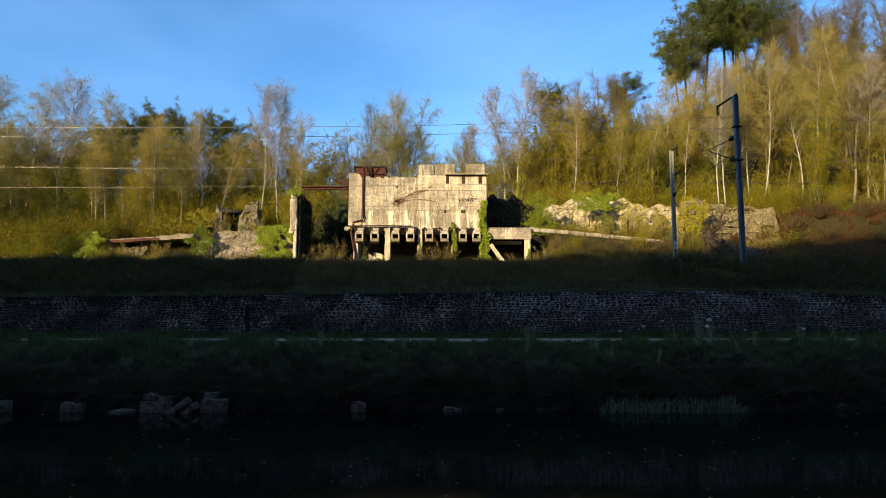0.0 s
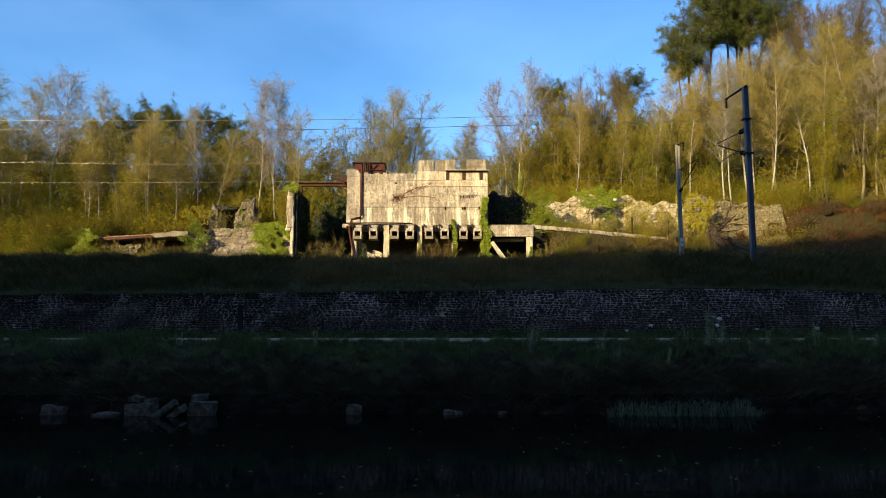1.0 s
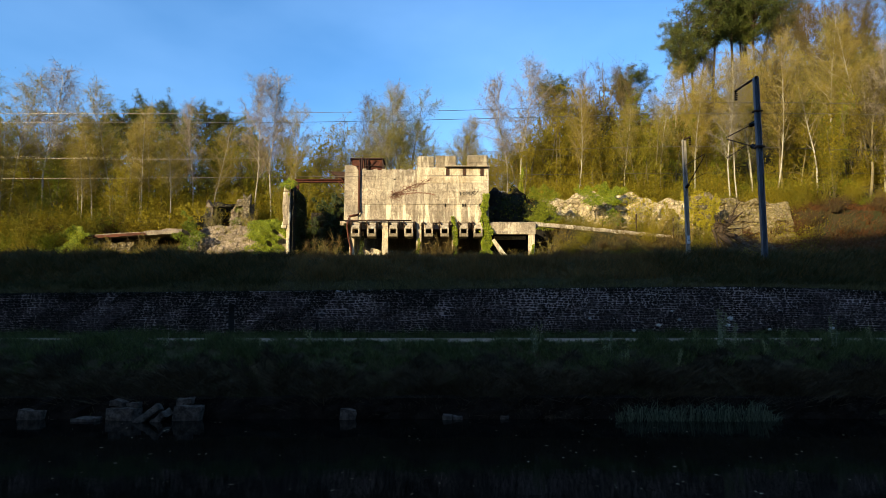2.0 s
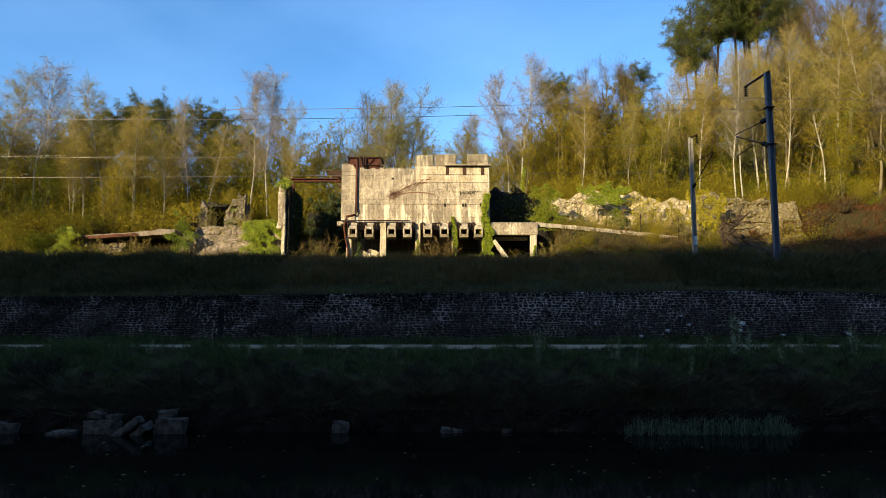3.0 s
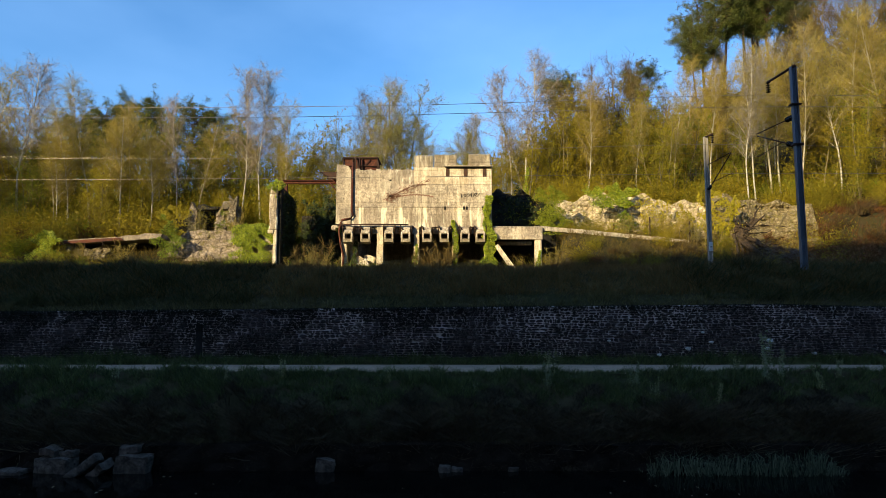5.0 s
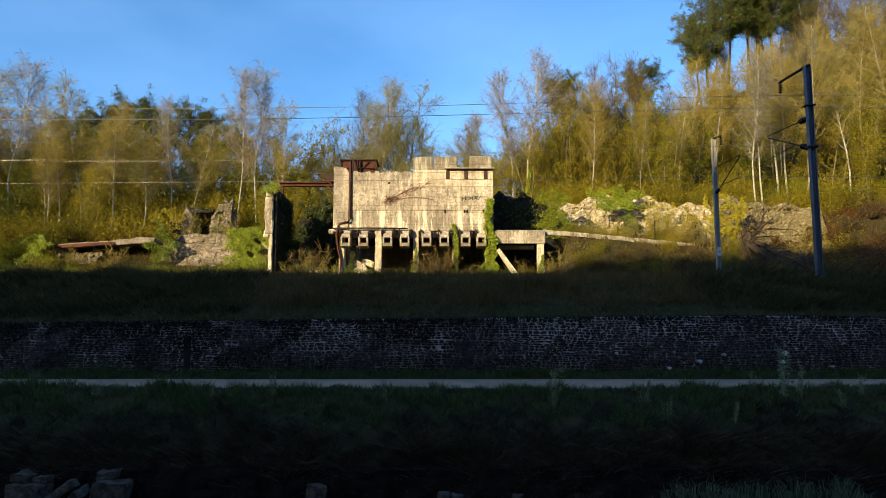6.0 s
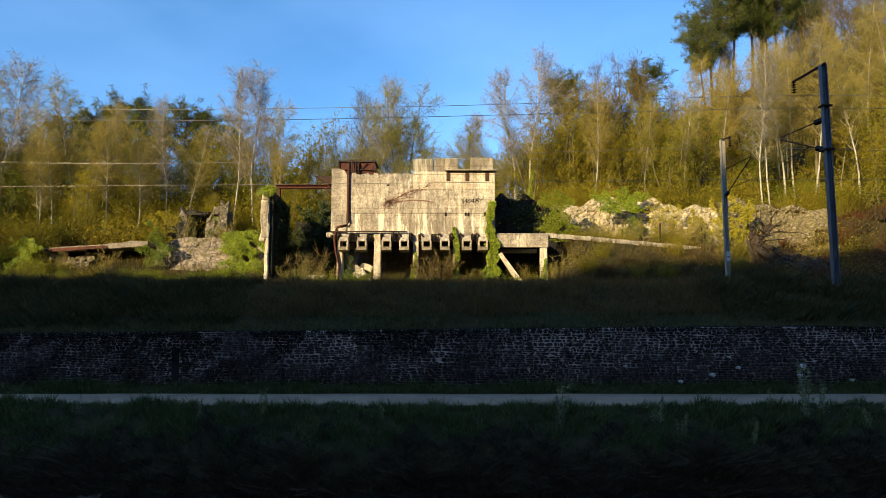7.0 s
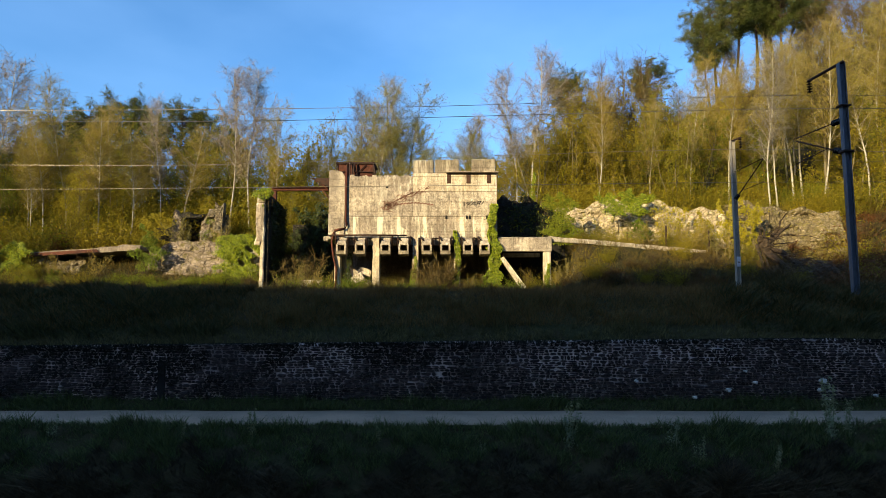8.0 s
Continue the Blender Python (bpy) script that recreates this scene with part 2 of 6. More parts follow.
M = {
    "concrete": concrete_mat("weathered_concrete", (0.78, 0.66, 0.51), (0.36, 0.30, 0.23), (0.085, 0.067, 0.05), 0.9, 0.18, 0.25, 0.5),
    "concrete_mid": concrete_mat("patchy_concrete", (0.82, 0.71, 0.55), (0.42, 0.35, 0.265), (0.10, 0.08, 0.058), 0.95, 0.25, 0.3, 0.4),
    "concrete_pale": concrete_mat("limewashed_concrete", (0.82, 0.72, 0.55), (0.60, 0.50, 0.36), (0.17, 0.13, 0.085), 0.75, 0.6, 0.5, 0.25),
    "concrete_grey": concrete_mat("lichened_concrete", (0.42, 0.355, 0.26), (0.25, 0.205, 0.145), (0.085, 0.07, 0.048), 0.8, 0.15),
    "concrete_foot": concrete_mat("lime_streaked_concrete", (0.72, 0.62, 0.48), (0.40, 0.33, 0.25), (0.09, 0.072, 0.054), 0.85, 0.9, 0.85, 0.4),
    "concrete_rough": concrete_mat("crumbling_concrete", (0.34, 0.275, 0.215), (0.20, 0.16, 0.125), (0.07, 0.055, 0.042), 0.95, 0.2, 0.15, 0.5),
    "abutment": rock_mat("weathered_abutment_concrete", (0.37, 0.305, 0.24), (0.23, 0.185, 0.145), (0.12, 0.095, 0.07), (0.15, 0.13, 0.05), 1.3, 0.35),
    "masonry": rock_mat("old_rubble_masonry", (0.62, 0.53, 0.39), (0.38, 0.31, 0.215), (0.10, 0.08, 0.055), (0.16, 0.13, 0.06), 3.2),
    "rust": surface("rusted_steel", (0.11, 0.032, 0.018), (0.055, 0.018, 0.012), 3, 40, 0.8, 0.4, 0.01, metal=0.2, third=(0.16, 0.055, 0.025)),
    "rust_dark": surface("dark_rusted_steel", (0.06, 0.028, 0.018), (0.03, 0.018, 0.014), 4, 40, 0.8, 0.4, 0.01, metal=0.2),
    "shutter": surface("brown_shutter", (0.075, 0.035, 0.022), (0.05, 0.025, 0.017), 4, 30, 0.8, 0.3, 0.01),
    # flat black that imitates the shade inside openings and hollows
    "void_shade": surface("black_void_shade", (0.018, 0.016, 0.014), (0.008, 0.008, 0.008), 3, 20, 0.95, 0.3, 0.02),
    "steel": surface("grey_painted_steel", (0.16, 0.19, 0.23), (0.10, 0.12, 0.15), 1.4, 22, 0.5, 0.2, 0.005, metal=0.55, stretch=(1, 1, 0.2), third=(0.09, 0.075, 0.06)),
    "pale_post": surface("pale_concrete_post", (0.36, 0.33, 0.28), (0.25, 0.23, 0.19), 1.4, 22, 0.85, 0.3, 0.01, stretch=(1, 1, 0.2)),
    "insulator": surface("brown_glazed_insulator", (0.02, 0.014, 0.012), (0.014, 0.010, 0.010), 6, 30, 0.25, 0.0),
    "cable": surface("copper_cable", (0.30, 0.26, 0.20), (0.2, 0.17, 0.13), 2, 30, 0.4, 0.0, metal=0.7),
    "plate": surface("white_enamel_plate", (0.7, 0.7, 0.68), (0.6, 0.6, 0.58), 4, 30, 0.5, 0.0),
    "stone": surface("dark_schist_stone", (0.082, 0.055, 0.056), (0.030, 0.020, 0.022), 1.1, 22, 0.85, 0.7, 0.03, third=(0.13, 0.095, 0.092), vary=0.6),
    "stone_stuff": surface("dark_schist_stones", (0.082, 0.055, 0.056), (0.030, 0.020, 0.022), 1.1, 22, 0.85, 0.7, 0.03, third=(0.13, 0.095, 0.092), vary=0.6, island=True),
    "mortar": surface("pale_lime_mortar", (0.82, 0.66, 0.60), (0.20, 0.155, 0.145), 0.5, 9, 0.95, 0.8, 0.03, third=(0.06, 0.05, 0.045)),
    "white_stone": surface("white_quartz_stone", (0.72, 0.68, 0.64), (0.55, 0.52, 0.48), 4, 20, 0.8, 0.4, 0.01),
    # rubble whose near-black base colour carries the shade of the walls it covers
    "dark_rubble": rock_mat("shade_toned_rubble", (0.10, 0.085, 0.065), (0.05, 0.043, 0.034), (0.02, 0.018, 0.015), (0.03, 0.035, 0.015), 3.4),
    "moss": surface("dark_moss", (0.012, 0.011, 0.005), (0.006, 0.006, 0.004), 3, 25, 0.95, 0.9, 0.04),
    "block": surface("grey_granite_block", (0.17, 0.132, 0.105), (0.05, 0.038, 0.030), 4.5, 20, 0.95, 0.9, 0.05, third=(0.03, 0.026, 0.02), spec=0.08),
    "rock": rock_mat("pale_quarry_rock", (0.74, 0.63, 0.44), (0.52, 0.42, 0.28), (0.24, 0.19, 0.12), (0.24, 0.22, 0.055), 1.15, 0.5),
    "earth": rock_mat("broken_earth_bank", (0.50, 0.41, 0.25), (0.34, 0.27, 0.15), (0.15, 0.12, 0.06), (0.24, 0.20, 0.06), 3.0),
    "path": surface("pale_gravel_path", (0.40, 0.27, 0.18), (0.29, 0.20, 0.135), 0.8, 30, 0.95, 0.5, 0.02),
    "birch": bark_birch(),
    "bark": surface("brown_bark", (0.10, 0.075, 0.05), (0.055, 0.042, 0.03), 2, 20, 0.9, 0.7, 0.02, third=(0.10, 0.10, 0.04)),
    "bark_pale": surface("grey_olive_bark", (0.24, 0.20, 0.12), (0.14, 0.11, 0.06), 2, 20, 0.9, 0.6, 0.02, third=(0.16, 0.15, 0.05)),
    "bark_pine": surface("pine_bark", (0.12, 0.07, 0.045), (0.07, 0.05, 0.04), 2, 20, 0.9, 0.7, 0.02),
    "deadwood": surface("dead_wood", (0.075, 0.05, 0.03), (0.022, 0.015, 0.010), 5.0, 22, 0.92, 0.9, 0.06, third=(0.11, 0.08, 0.048)),
    "deadtwig": leaf_mat("dead_grey_twigs", (0.045, 0.034, 0.025), (0.15, 0.115, 0.085), 0.05, 0.6, False),
    "turf": leaf_mat("dull_short_turf", (0.06, 0.055, 0.020), (0.16, 0.135, 0.05), 0.3, 0.6, False),
    "twig_pink": leaf_mat("pinkish_twigs", (0.20, 0.168, 0.142), (0.31, 0.265, 0.225), 0.15),
    "twig_gold": leaf_mat("golden_twigs", (0.23, 0.18, 0.055), (0.34, 0.27, 0.09), 0.2),
    "twig_olive": leaf_mat("olive_twigs", (0.14, 0.112, 0.020), (0.24, 0.188, 0.036), 0.2),
    "twig_brown": leaf_mat("brown_twigs", (0.085, 0.062, 0.022), (0.165, 0.118, 0.042), 0.15),
    "leaf_olive": leaf_mat("olive_spring_leaves", (0.185, 0.164, 0.011), (0.365, 0.300, 0.021)),
    "leaf_brown": leaf_mat("brown_bursting_buds", (0.105, 0.074, 0.018), (0.19, 0.136, 0.033)),
    "leaf_yellow": leaf_mat("yellow_green_leaves", (0.28, 0.26, 0.016), (0.42, 0.36, 0.03)),
    "leaf_pale": leaf_mat("pale_budding_leaves", (0.22, 0.22, 0.05), (0.40, 0.38, 0.10), 0.5, 0.6, False),
    "leaf_green": leaf_mat("fresh_green_leaves", (0.10, 0.14, 0.010), (0.26, 0.29, 0.022)),
    "ivy": leaf_mat("bright_ivy_leaves", (0.06, 0.095, 0.007), (0.32, 0.37, 0.02), 0.3, 0.45, False),
    # shaded copy of the ivy: the gloom of the gap is in its colour
    "ivy_shade": leaf_mat("shade_toned_ivy_leaves", (0.014, 0.024, 0.005), (0.045, 0.062, 0.010), 0.25, 0.45, False),
    "pine": leaf_mat("pine_needles", (0.042, 0.062, 0.011), (0.13, 0.14, 0.028), 0.25),
    "dry": leaf_mat("dry_brown_bracken", (0.085, 0.066, 0.018), (0.17, 0.125, 0.036), 0.3),
    "russet": leaf_mat("russet_bracken", (0.11, 0.040, 0.015), (0.18, 0.078, 0.028), 0.25),
    "grass": leaf_mat("dark_meadow_grass", (0.022, 0.040, 0.012), (0.13, 0.155, 0.050), 0.3, 0.6, False),
    "grass_dead": leaf_mat("dead_brown_grass", (0.020, 0.016, 0.010), (0.060, 0.045, 0.026), 0.2, 0.6, False),
    "grass_dry": leaf_mat("dull_rough_grass", (0.11, 0.066, 0.020), (0.24, 0.14, 0.045), 0.3, 0.6, False),
    "bramble": leaf_mat("dark_bramble_leaves", (0.022, 0.026, 0.009), (0.075, 0.075, 0.024), 0.25, 0.5, False),
    "weed": leaf_mat("pale_weed", (0.17, 0.18, 0.10), (0.26, 0.26, 0.15), 0.3),
    "reed": leaf_mat("grey_green_reed", (0.03, 0.042, 0.022), (0.17, 0.185, 0.11), 0.3, 0.6, False),
    "straw": leaf_mat("dead_straw", (0.045, 0.032, 0.020), (0.10, 0.072, 0.045), 0.2),
    "flake": leaf_mat("pale_floating_leaf", (0.22, 0.17, 0.10), (0.35, 0.30, 0.22), 0.1),
    "ink": surface("black_spray_paint", (0.014, 0.012, 0.012), (0.03, 0.026, 0.022), 5, 30, 0.7, 0.0),
    "stain_red": surface("reddish_lichen_stain", (0.24, 0.12, 0.085), (0.17, 0.09, 0.06), 3, 20, 0.9, 0.0),
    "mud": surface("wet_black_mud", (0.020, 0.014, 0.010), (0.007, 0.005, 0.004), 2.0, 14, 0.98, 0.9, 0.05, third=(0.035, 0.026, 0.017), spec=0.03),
    "water": water_mat(),
}


def ground_mat():
    m = bpy.data.materials.new("earth_and_turf")
    m.use_nodes = True
    nt = m.node_tree
    b = nt.nodes["Principled BSDF"]
    a, g, f = noise_tex(nt, 0.12, 6, 0.6), noise_tex(nt, 1.3, 8, 0.7), noise_tex(nt, 12, 6, 0.7)
    col = mixc(nt, ramp(nt, a, [(0.4, (0, 0, 0)), (0.6, (1, 1, 1))]), (0.036, 0.038, 0.014), (0.055, 0.045, 0.020))
    col = mixc(nt, ramp(nt, g, [(0.5, (0, 0, 0)), (0.66, (1, 1, 1))]), col, (0.065, 0.046, 0.025))
    col = mixc(nt, 0.7, col, ramp(nt, f, [(0.3, (0.4, 0.4, 0.4)), (0.7, (1, 1, 1))]), "MULTIPLY")
    nt.links.new(col, b.inputs["Base Color"])
    b.inputs["Roughness"].default_value = 0.95
    b.inputs["Specular IOR Level"].default_value = 0.1
    add_bump(nt, b, f, 0.9, 0.06)
    return m


M["ground"] = ground_mat()


# ---- mesh helpers ----
ORIGIN = {}


def thing(name, origin, label, category, group=""):
    ob = new(name)
    ob.empty_display_size = 0.2
    ob.location = origin
    ORIGIN[ob.name] = Vector(origin)
    return tagged(ob, label, category, group)


def to_mesh(name, verts, faces, mat, origin=(0, 0, 0), smooth=False):
    me = bpy.data.meshes.new(name)
    v = np.asarray(verts, dtype=float).reshape(-1, 3) - np.asarray(origin, dtype=float)
    me.from_pydata(v.tolist(), [], faces)
    me.materials.append(mat)
    if smooth:
        me.polygons.foreach_set("use_smooth", [True] * len(me.polygons))
    me.update()
    return me


def part(name, geo, mat, parent, label=""):
    """One mesh, built in world places, hung under a thing or a part."""
    o = ORIGIN[parent.name]
    if isinstance(geo, bmesh.types.BMesh):
        me = bpy.data.meshes.new(name)
        bmesh.ops.translate(geo, verts=geo.verts, vec=-o)
        geo.to_mesh(me)
        geo.free()
        me.materials.append(mat)
    else:
        me = to_mesh(name, geo[0], geo[1], mat, o, smooth=len(geo) > 2 and geo[2])
    ob = new(name, me)
    ob.parent = parent
    ORIGIN[ob.name] = o
    if label:
        tagged(ob, label)
    return ob


def structure(name, geo, mat, label, category, kind="structure"):
    if isinstance(geo, bmesh.types.BMesh):
        me = bpy.data.meshes.new(name)
        geo.to_mesh(me)
        geo.free()
        me.materials.append(mat)
    else:
        me = to_mesh(name, geo[0], geo[1], mat, smooth=len(geo) > 2 and geo[2])
    ob = new(name, me)
    ORIGIN[ob.name] = Vector((0, 0, 0))
    return tagged(ob, label, category, kind=kind)


def box(x0, x1, y0, y1, z0, z1, bevel=0.0, bm=None, rough=0.0, seed=1):
    """A block between these bounds, with worn edges; rough: how far its corners and faces wander."""
    own = bmesh.new()
    bmesh.ops.create_cube(own, size=1.0)
    for v in own.verts:
        v.co = Vector((x0 + (v.co.x + 0.5) * (x1 - x0), y0 + (v.co.y + 0.5) * (y1 - y0), z0 + (v.co.z + 0.5) * (z1 - z0)))
    if rough:
        longest = max(x1 - x0, y1 - y0, z1 - z0)
        cuts = max(1, min(10, int(longest / 0.35)))
        bmesh.ops.subdivide_edges(own, edges=[e for e in own.edges if e.calc_length() > longest * 0.4], cuts=cuts, use_grid_fill=True)
    if bevel:
        bmesh.ops.bevel(own, geom=[e for e in own.edges if len(e.link_faces) == 2 and e.calc_face_angle() > 0.5], offset=bevel, segments=1, affect="EDGES", clamp_overlap=True)
    if rough:
        for v in own.verts:
            v.co += rough * Vector(noise.noise_vector(v.co * 1.9 + Vector((seed, 0, 0))))
    if bm is None:
        return own
    me = bpy.data.meshes.new("tmp")
    own.to_mesh(me)
    own.free()
    bm.from_mesh(me)
    bpy.data.meshes.remove(me)
    return bm


def worn(bm, amp, step=0.3, seed=0.0, stretch=1.0):
    """Cuts the long edges and lets the surface crumble."""
    for _ in range(5):
        long_edges = [e for e in bm.edges if e.calc_length() > step * 1.6]
        if not long_edges:
            break
        bmesh.ops.subdivide_edges(bm, edges=long_edges, cuts=1, use_grid_fill=True)
    bmesh.ops.triangulate(bm, faces=bm.faces[:])
    for v in bm.verts:
        q = v.co.copy()
        v.co += amp * Vector(noise.noise_vector(Vector((q.x * 2.1 * stretch + seed, q.y * 2.1, q.z * 2.1)))) + 0.5 * amp * Vector(noise.noise_vector(Vector((q.x * 6.3 * stretch + seed, q.y * 6.3, q.z * 6.3))))
    return bm


def tube(points, radii, sides=6, caps=True):
    """Verts and faces of a round bar along points."""
    pts = [Vector(p) for p in points]
    if isinstance(radii, (int, float)):
        radii = [radii] * len(pts)
    verts, faces = [], []
    for i, p in enumerate(pts):
        d = (pts[min(i + 1, len(pts) - 1)] - pts[max(i - 1, 0)]).normalized()
        u = d.cross(Vector((0, 0, 1)) if abs(d.z) < 0.9 else Vector((1, 0, 0))).normalized()
        w = d.cross(u)
        for k in range(sides):
            a = 2 * math.pi * k / sides
            verts.append(p + radii[i] * (math.cos(a) * u + math.sin(a) * w))
    for i in range(len(pts) - 1):
        for k in range(sides):
            a, b = i * sides + k, i * sides + (k + 1) % sides
            faces.append((a, a + sides, b + sides, b))
    if caps:
        faces.append(tuple(range(sides)))
        faces.append(tuple(reversed(range((len(pts) - 1) * sides, len(pts) * sides))))
    return verts, faces, True


def joined(*geos):
    verts, faces = [], []
    for g in geos:
        n = len(verts)
        verts += list(g[0])
        faces += [tuple(i + n for i in f) for f in g[1]]
    return verts, faces, True


def prism(profile, axis, a, b):
    """A closed outline pushed from a to b along an axis. profile: pairs in the two other axes."""
    n = len(profile)
    def put(u, v, w):
        return {"x": (w, u, v), "y": (u, w, v), "z": (u, v, w)}[axis]
    bm = bmesh.new()
    lo = [bm.verts.new(put(u, v, a)) for u, v in profile]
    hi = [bm.verts.new(put(u, v, b)) for u, v in profile]
    bm.faces.new(lo)
    bm.faces.new(hi)
    for i in range(n):
        bm.faces.new((lo[i], lo[(i + 1) % n], hi[(i + 1) % n], hi[i]))
    bmesh.ops.recalc_face_normals(bm, faces=bm.faces)
    return bm


def spikes(rng, base, tip, width):
    """One long thin triangle for each pair of base and tip (twigs, blades)."""
    n = len(base)
    d = tip - base
    side = np.cross(d, rng.normal(size=(n, 3)))
    side /= np.linalg.norm(side, axis=1, keepdims=True) + 1e-9
    w = np.broadcast_to(np.asarray(width, float).reshape(-1, 1), (n, 1))
    v = np.stack([base - side * w, base + side * w, tip], 1).reshape(-1, 3)
    return v, [(3 * i, 3 * i + 1, 3 * i + 2) for i in range(n)]


def leaves(rng, places, size, spread=0.0, lift=None, slim=0.7):
    """A small pointed leaf at each place, turned at random or facing lift."""
    n = len(places)
    a = rng.normal(size=(n, 3))
    face = rng.normal(size=(n, 3))
    if lift is not None:
        face = face * 0.55 + lift
        a = np.cross(face, a)
    a /= np.linalg.norm(a, axis=1, keepdims=True)
    b = np.cross(a, face)
    b /= np.linalg.norm(b, axis=1, keepdims=True) + 1e-9
    s = size * rng.uniform(0.6, 1.3, (n, 1))
    c = places + rng.normal(size=(n, 3)) * spread
    v = np.stack([c - a * s, c + b * s * slim, c + a * s], 1).reshape(-1, 3)
    return v, [(3 * i, 3 * i + 1, 3 * i + 2) for i in range(n)]


def stack(*geos):
    """Joins array meshes."""
    verts, faces, n = [], [], 0
    for v, f in geos:
        v = np.asarray(v, float).reshape(-1, 3)
        verts.append(v)
        faces += [tuple(i + n for i in q) for q in f]
        n += len(v)
    return np.concatenate(verts), faces


# ---- the lie of the land ----
def ss(a, b, v):
    u = np.clip((v - a) / (b - a), 0, 1)
    return u * u * (3 - 2 * u)


def rolls(x, y, s=1.0):
    """Gentle unevenness made of waves."""
    return s * (0.5 * np.sin(0.9 * x + 0.4 * y) * np.sin(0.7 * y - 0.3 * x + 1.3) + 0.3 * np.sin(2.3 * x - 1.1 * y + 0.7) + 0.2 * np.sin(4.1 * x + 3.3 * y))


def wall_top(x):
    return np.interp(x, [-40, -20, 0, 12, 16, 20, 40], [3.85, 3.97, 4.17, 4.28, 4.2, 4.0, 3.9])


BANK_Y = [-400, -220, -90, -45, -12, -6, -4.5, 20.2, 21.2, 21.5, 21.9, 22.6, 23.4, 24.0, 24.5, 26.6, 27.3, 27.62]
BANK_Z = [71, 71, 71, 32, 2.2, 1.0, -1.5, -1.4, -0.35, 0.2, 0.82, 1.38, 1.82, 2.08, 2.17, 2.19, 2.38, 2.42]


def ground_z(x, y):
    x, y = np.asarray(x, float), np.asarray(y, float)
    low = np.interp(y, BANK_Y, BANK_Z)
    # the wooded ridge across the river, whose shade lies over the water and the tow path
    shade = np.interp(x + 113, [-60, -30, 0, 4, 9, 15, 21, 26, 34, 42], [-3.2, -2.6, -2.0, -1.0, 0.2, 1.9, 4.2, 5.7, 6.4, 6.8])
    low = low + np.where(y < -10, ss(-40, -90, y) * (shade + 0.35 * rolls(x * 0.5, y * 0.5)), 0)
    low = low + np.where((y > 21.2) & (y < 24.3), 0.20 * rolls(x * 2.1, y * 2.3), 0)
    low = low + np.exp(-((y - 24.2) / 0.2) ** 2) * (0.055 - 0.065 * np.exp(-((x - 1) / 5.0) ** 2) + 0.08 * ss(-6, -9, x) + 0.05 * ss(6, 12, x))
    # above the wall: a grass bank, then the level of the tracks
    top = np.interp(y, [27.62, 28.6, 30.2, 31.2, 42.0], [4.15, 4.75, 5.62, 5.9, 6.0]) + (wall_top(x) - 4.17) * ss(30, 27.6, y)
    top = top + 0.05 * rolls(x * 0.8, y) * ss(30.5, 29, y)
    # behind the tracks
    kerb_y, kerb_z = 46.0 + 0.33 * np.clip(x - 7, 0, 12), 9.40 - 0.035 * np.clip(x - 7, 0, 11) - 0.20 * np.clip(x - 18, 0, 6)
    climb = np.clip((y - 42.4) / (kerb_y - 42.4), 0, 1)
    right = 6.0 + (kerb_z - 6.0) * climb + (9.5 - kerb_z) * ss(kerb_y + 0.3, 51.3, y) + np.interp(y - 1.7 * ss(19.6, 21.0, x) * ss(31, 28.5, x), [51.4, 52.0, 53.2], [0, 2.0, 2.8])
    left = np.interp(y, [42, 44.6, 47.0, 49.5, 53.0], [6.0, 6.9, 8.3, 9.4, 10.3])
    mid = np.interp(y, [42, 44.6, 50.0, 54.2, 55.2], [6.0, 6.15, 6.0, 6.0, 11.6])
    w_r, w_l = np.maximum(ss(7.0, 9.0, x), ss(3.7, 4.3, x) * ss(49.7, 50.4, y)), ss(-9.6, -11.2, x)
    back = right * w_r + left * w_l + mid * (1 - w_r - w_l)
    far = np.clip(y - 53, 0, 42) * (0.06 + 0.40 * ss(12, 38, x) + 0.30 * ss(24, 70, x) + 0.12 * ss(-6, -40, x))
    back = back + far + np.where(y > 42.5, 0.12 * rolls(x, y) * ss(42, 44, y) * (w_r + w_l), 0)
    return np.where(y <= 27.62, low, np.where(y < 42, top, back))


def build_ground():
    xs = np.concatenate([[-600, -300, -200, -150, -110, -80], np.arange(-62, -30, 1.5), np.arange(-30, 34, 0.5), np.arange(34, 82, 1.5), [90, 110, 150, 200, 300, 600]])
    ys = np.concatenate([[-500, -400, -220, -150, -120, -105, -96, -90, -84, -76, -64, -45, -28, -12, -8, -6, -4.5, 0, 6, 12, 18],
                         np.arange(20, 27.6, 0.25), [27.61, 27.63], np.arange(27.9, 31.5, 0.3), np.arange(32, 42, 1.0), np.arange(42, 56, 0.4), np.arange(56, 130, 2.0), [150, 200, 300, 600]])
    gx, gy = np.meshgrid(xs, ys)
    gz = ground_z(gx, gy)
    v = np.stack([gx, gy, gz], -1).reshape(-1, 3)
    n = len(xs)
    f = [(j * n + i, j * n + i + 1, (j + 1) * n + i + 1, (j + 1) * n + i) for j in range(len(ys) - 1) for i in range(n - 1)]
    structure("ground", (v, f, True), M["ground"], "dark turf and bare earth of the valley sides", "ground")


build_ground()

# water of the canal
structure("water", ([(-600, -5.2, 0), (600, -5.2, 0), (600, 21.7, 0), (-600, 21.7, 0)], [(0, 1, 2, 3)]), M["water"], "still black canal water in deep shade", "water")

